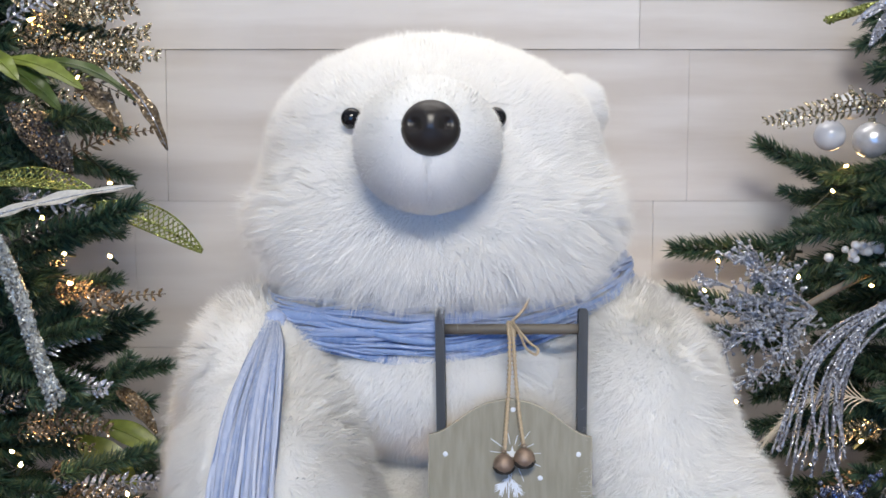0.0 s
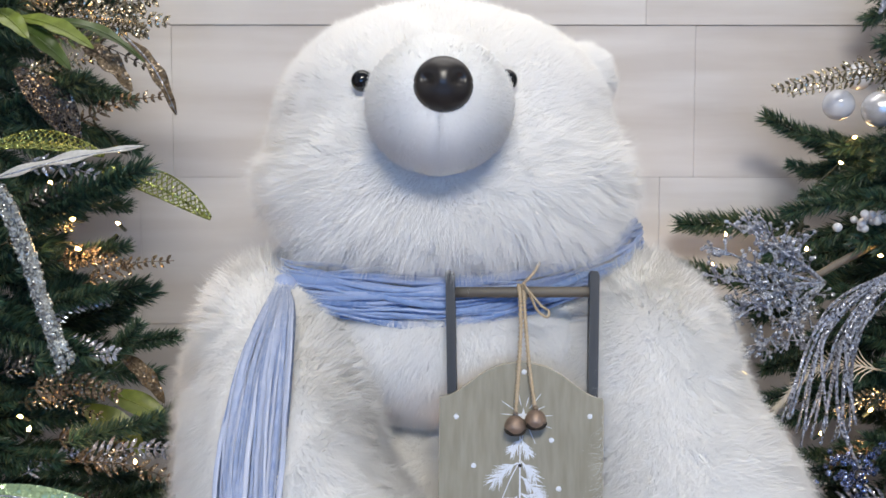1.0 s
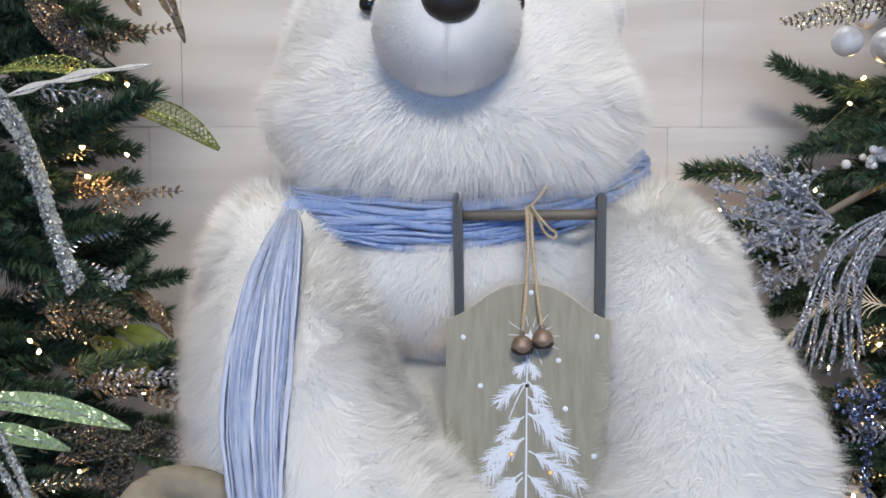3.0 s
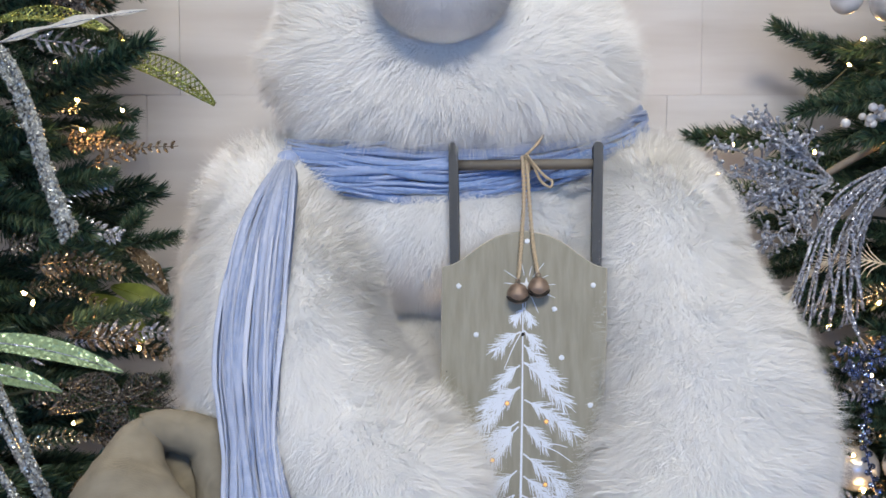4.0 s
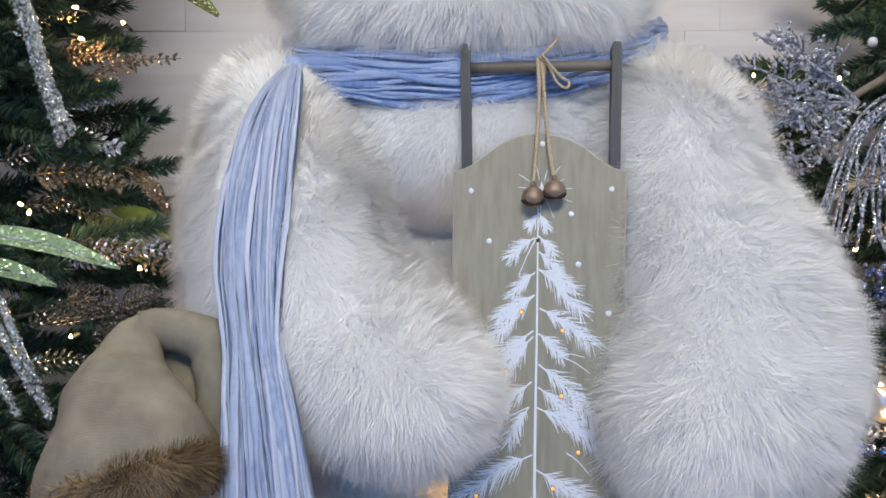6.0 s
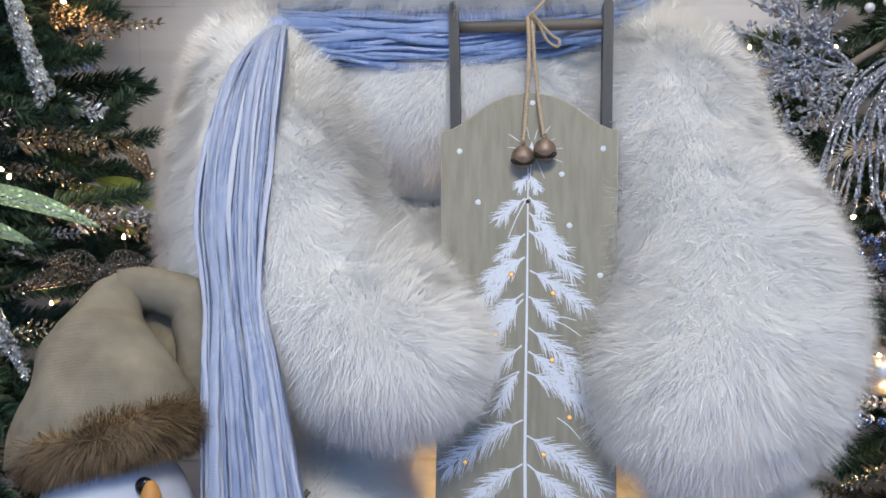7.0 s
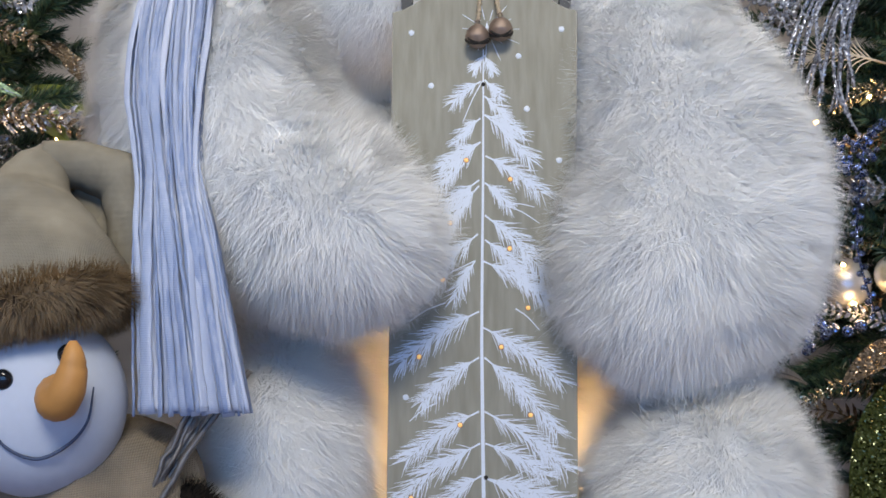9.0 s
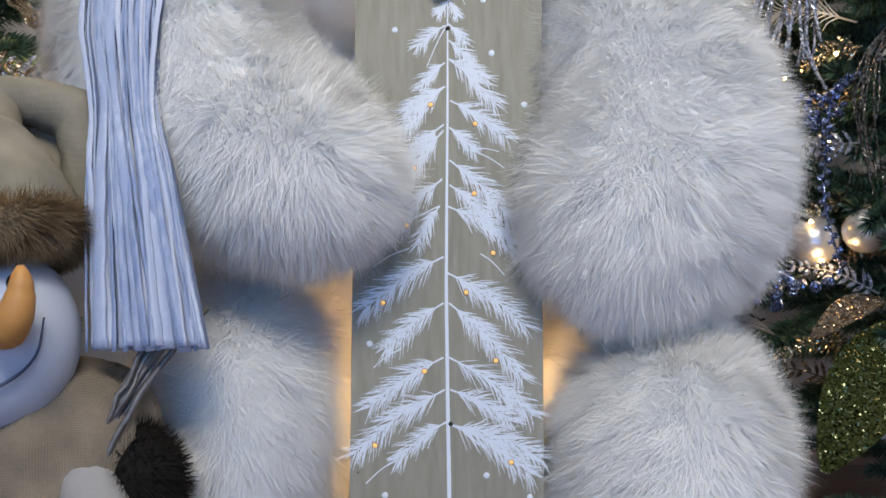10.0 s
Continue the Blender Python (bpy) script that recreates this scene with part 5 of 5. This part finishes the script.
bauble((0.660, 1.55, 1.236), 0.026, M_PEARL, "pearly white bauble hanging on the tree")
bauble((0.727, 1.54, 1.228), 0.031, M_BALL, "mottled silver white bauble hanging on the tree")
bauble((0.716, 1.60, 1.290), 0.024, M_PEARL, "pearly white bauble hanging on the tree")
bauble((0.676, 1.50, 0.445), 0.040, M_BALL, "mottled silver white bauble hanging on the tree")
bauble((0.735, 1.45, 0.463), 0.034, M_BALL, "mottled silver white bauble hanging on the tree")


def coral(origin, tips, material, label, seed):
    """A branching spray with a bead on every end."""
    rs = np.random.RandomState(seed)
    ob = thing("berry_spray", origin, label, "spray", "sprays of the trees")
    o = np.array(origin)
    for tip in tips:
        tip = np.array(tip)
        main = smooth_path([o, (o + tip) / 2 + rs.normal(size=3) * 0.012, tip], 14)
        g = Geo().add(*tube(main, np.linspace(0.0036, 0.0022, 14), 6))
        b = Geo()
        d = unit(tip - o)
        for k in range(26):
            s = main[rs.randint(4, 14)]
            e = s + (d * rs.uniform(0.2, 0.9) + rs.normal(size=3) * 0.55) * rs.uniform(0.016, 0.036)
            g.add(*tube(smooth_path([s, (s + e) / 2 + rs.normal(size=3) * 0.002, e], 5), 0.0019, 5))
            b.add(*ball(e, 0.0040 * rs.uniform(0.7, 1.2), 6, 8))
            for _ in range(2):
                e2 = e + rs.normal(size=3) * 0.008
                g.add(*tube(np.array([s * 0.4 + e * 0.6, e2]), 0.0008, 4))
                b.add(*ball(e2, 0.0034 * rs.uniform(0.7, 1.2), 6, 8))
        twig = part("twig", g, material, ob)
        tagged(part("beading", b, M_FROST, twig), kind="stuff")


coral((0.650, 1.56, 0.93), ((0.493, 1.54, 1.030), (0.470, 1.54, 0.985), (0.462, 1.54, 0.940), (0.475, 1.52, 0.885), (0.512, 1.50, 0.825), (0.545, 1.55, 1.02), (0.53, 1.51, 0.90), (0.57, 1.50, 0.85)), M_FROST, "silver blue branching berry spray on the tree", 1)
lines = []
srs = np.random.RandomState(12)
for k in range(15):
    s = k / 14
    e = np.array([0.523 + 0.10 * s, 1.40 - 0.03 * s, 0.735 - 0.03 * math.sin(3 * s)]) + srs.normal(size=3) * 0.008
    lines.append([(0.80, 1.46, 0.99 + 0.01 * s), (0.70 + 0.02 * s, 1.45, 0.955), (0.60 + 0.04 * s + srs.normal() * 0.01, 1.43 - 0.02 * s, 0.86 + srs.normal() * 0.012), tuple(e)])
lines.append([(0.78, 1.44, 0.97), (0.68, 1.42, 0.93), (0.612, 1.40, 0.85), (0.600, 1.38, 0.74), (0.625, 1.36, 0.668)])
lines.append([(0.78, 1.44, 0.96), (0.69, 1.42, 0.92), (0.625, 1.40, 0.84), (0.607, 1.38, 0.74), (0.618, 1.37, 0.69)])
cord("weeping_spray", lines, 0.0026, M_SILVER, "weeping silver glitter strands on the tree", 0.0014, 5)


def cluster(name, centre, spread, count, r, material, label, seed):
    rs = np.random.RandomState(seed)
    ob = thing(name, centre, label, "berries", "berry clusters")
    stem = np.array(centre)
    for _ in range(count):
        c = stem + rs.normal(size=3) * np.array(spread)
        bead = part("berry", Geo().add(*ball(c, (r * rs.uniform(0.8, 1.15),) * 3, 10, 14)), material, ob)
    part("stem", Geo().add(*tube(np.array([stem + np.array([0.05, 0.02, 0.01]), stem]), 0.002, 6)), M_WIRE, ob)


cluster("pearl_cluster", (0.725, 1.54, 1.035), (0.030, 0.012, 0.014), 26, 0.0072, M_PEARL, "cluster of pearly white beads", 1)
cluster("blue_beads", (0.600, 1.43, 0.390), (0.026, 0.015, 0.012), 20, 0.0085, M_ICE, "cluster of ice blue beads", 2)
cluster("blue_beads", (0.640, 1.42, 0.640), (0.020, 0.010, 0.022), 46, 0.0052, M_ICE, "cluster of small blue beads", 3)
cord("taupe_ribbon", [[(0.600, 1.60, 0.905), (0.692, 1.58, 0.968), (0.820, 1.56, 1.038)]], 0.007, M_TAUPE, "taupe ribbon looped through the tree", 0, 6)


def feather():
    ob = thing("feather_frond", (0.72, 1.5, 0.79), "cream feather frond on the tree", "feather", "sprays of the trees")
    p = smooth_path([(0.74, 1.5, 0.785), (0.66, 1.49, 0.800), (0.60, 1.485, 0.790), (0.545, 1.48, 0.735)], 26)
    part("quill", Geo().add(*tube(p, np.linspace(0.002, 0.0006, 26), 6)), M_CREAM, ob)
    d = unit(np.gradient(p, axis=0))
    for i in range(3, 26):
        for s in (-1, 1):
            e = p[i] + d[i] * 0.03 + np.array([0, -0.1 * s, -1.0 * s]) * 0.028 * (1.1 - i / 32)
            part("barb", Geo().add(*tube(smooth_path([p[i], (p[i] + e) / 2 + d[i] * 0.006, e], 6), np.linspace(0.0014, 0.0005, 6), 5)), M_CREAM, ob)


feather()
chain = smooth_path([(0.700, 1.41, 0.700), (0.657, 1.40, 0.661), (0.648, 1.40, 0.588), (0.647, 1.40, 0.506), (0.675, 1.40, 0.407)], 40)
chain_ob = thing("bead_chain", tuple(chain[0]), "hanging chain of small blue beads", "bead chain")
part("thread", Geo().add(*tube(chain, 0.0018, 6)), M_ICE, chain_ob)
for i in range(2, 40):
    part("bead", Geo().add(*ball(chain[i] + np.array([-0.006 if i % 2 else 0.004, -0.003, 0]), (0.0048,) * 3, 7, 10)), M_ICE, chain_ob)
wisp = np.random.RandomState(4)
cord("raffia_wisp", [[(0.70, 1.31, 0.76), (0.664 + 0.01 * wisp.normal(), 1.3, 0.70), (0.645 + 0.012 * wisp.normal(), 1.3, 0.63 + 0.01 * wisp.normal()), (0.662 + 0.014 * wisp.normal(), 1.3, 0.55 + 0.03 * wisp.normal())] for _ in range(9)], 0.0012, M_MESHLEAF, "wispy champagne raffia strands", 0.0, 7)
leaf("gold_green_leaf", (0.78, 1.42, 0.33), (0.605, 1.30, 0.140), 0.055, M_OLIVEGLIT, "wide green and gold glitter leaf low on the tree", bend=0.02, rib=M_OLIVEGLIT)
leaf("gold_green_leaf", (0.76, 1.44, 0.36), (0.62, 1.38, 0.31), 0.022, M_COPPER, "bronze glitter leaf low on the tree", bend=0.02)
leaf("brown_leaf", (0.520, 1.27, 0.335), (0.432, 1.25, 0.353), 0.011, M_TAUPE, "small dry brown leaf by the bear's leg", bend=0.012)


def twig_bundle():
    rs = np.random.RandomState(31)
    ob = thing("twig_bundle", (-0.275, 0.99, 0.25), "bundle of silvered twigs beside the snowman", "twigs")
    for k in range(13):
        o = rs.normal(size=3) * np.array([0.007, 0.006, 0.004])
        p = smooth_path([np.array((-0.180, 1.010, 0.415)) + o * 1.8, np.array((-0.215, 0.985, 0.355)) + o, np.array((-0.240, 0.970, 0.308)) + o * 0.8, np.array((-0.275, 0.955, 0.24)) + o], 14)
        p += rs.normal(size=p.shape) * 0.0012
        part("twig", Geo().add(*tube(p, rs.uniform(0.002, 0.0034), 6)), M_TWIG, ob)


twig_bundle()
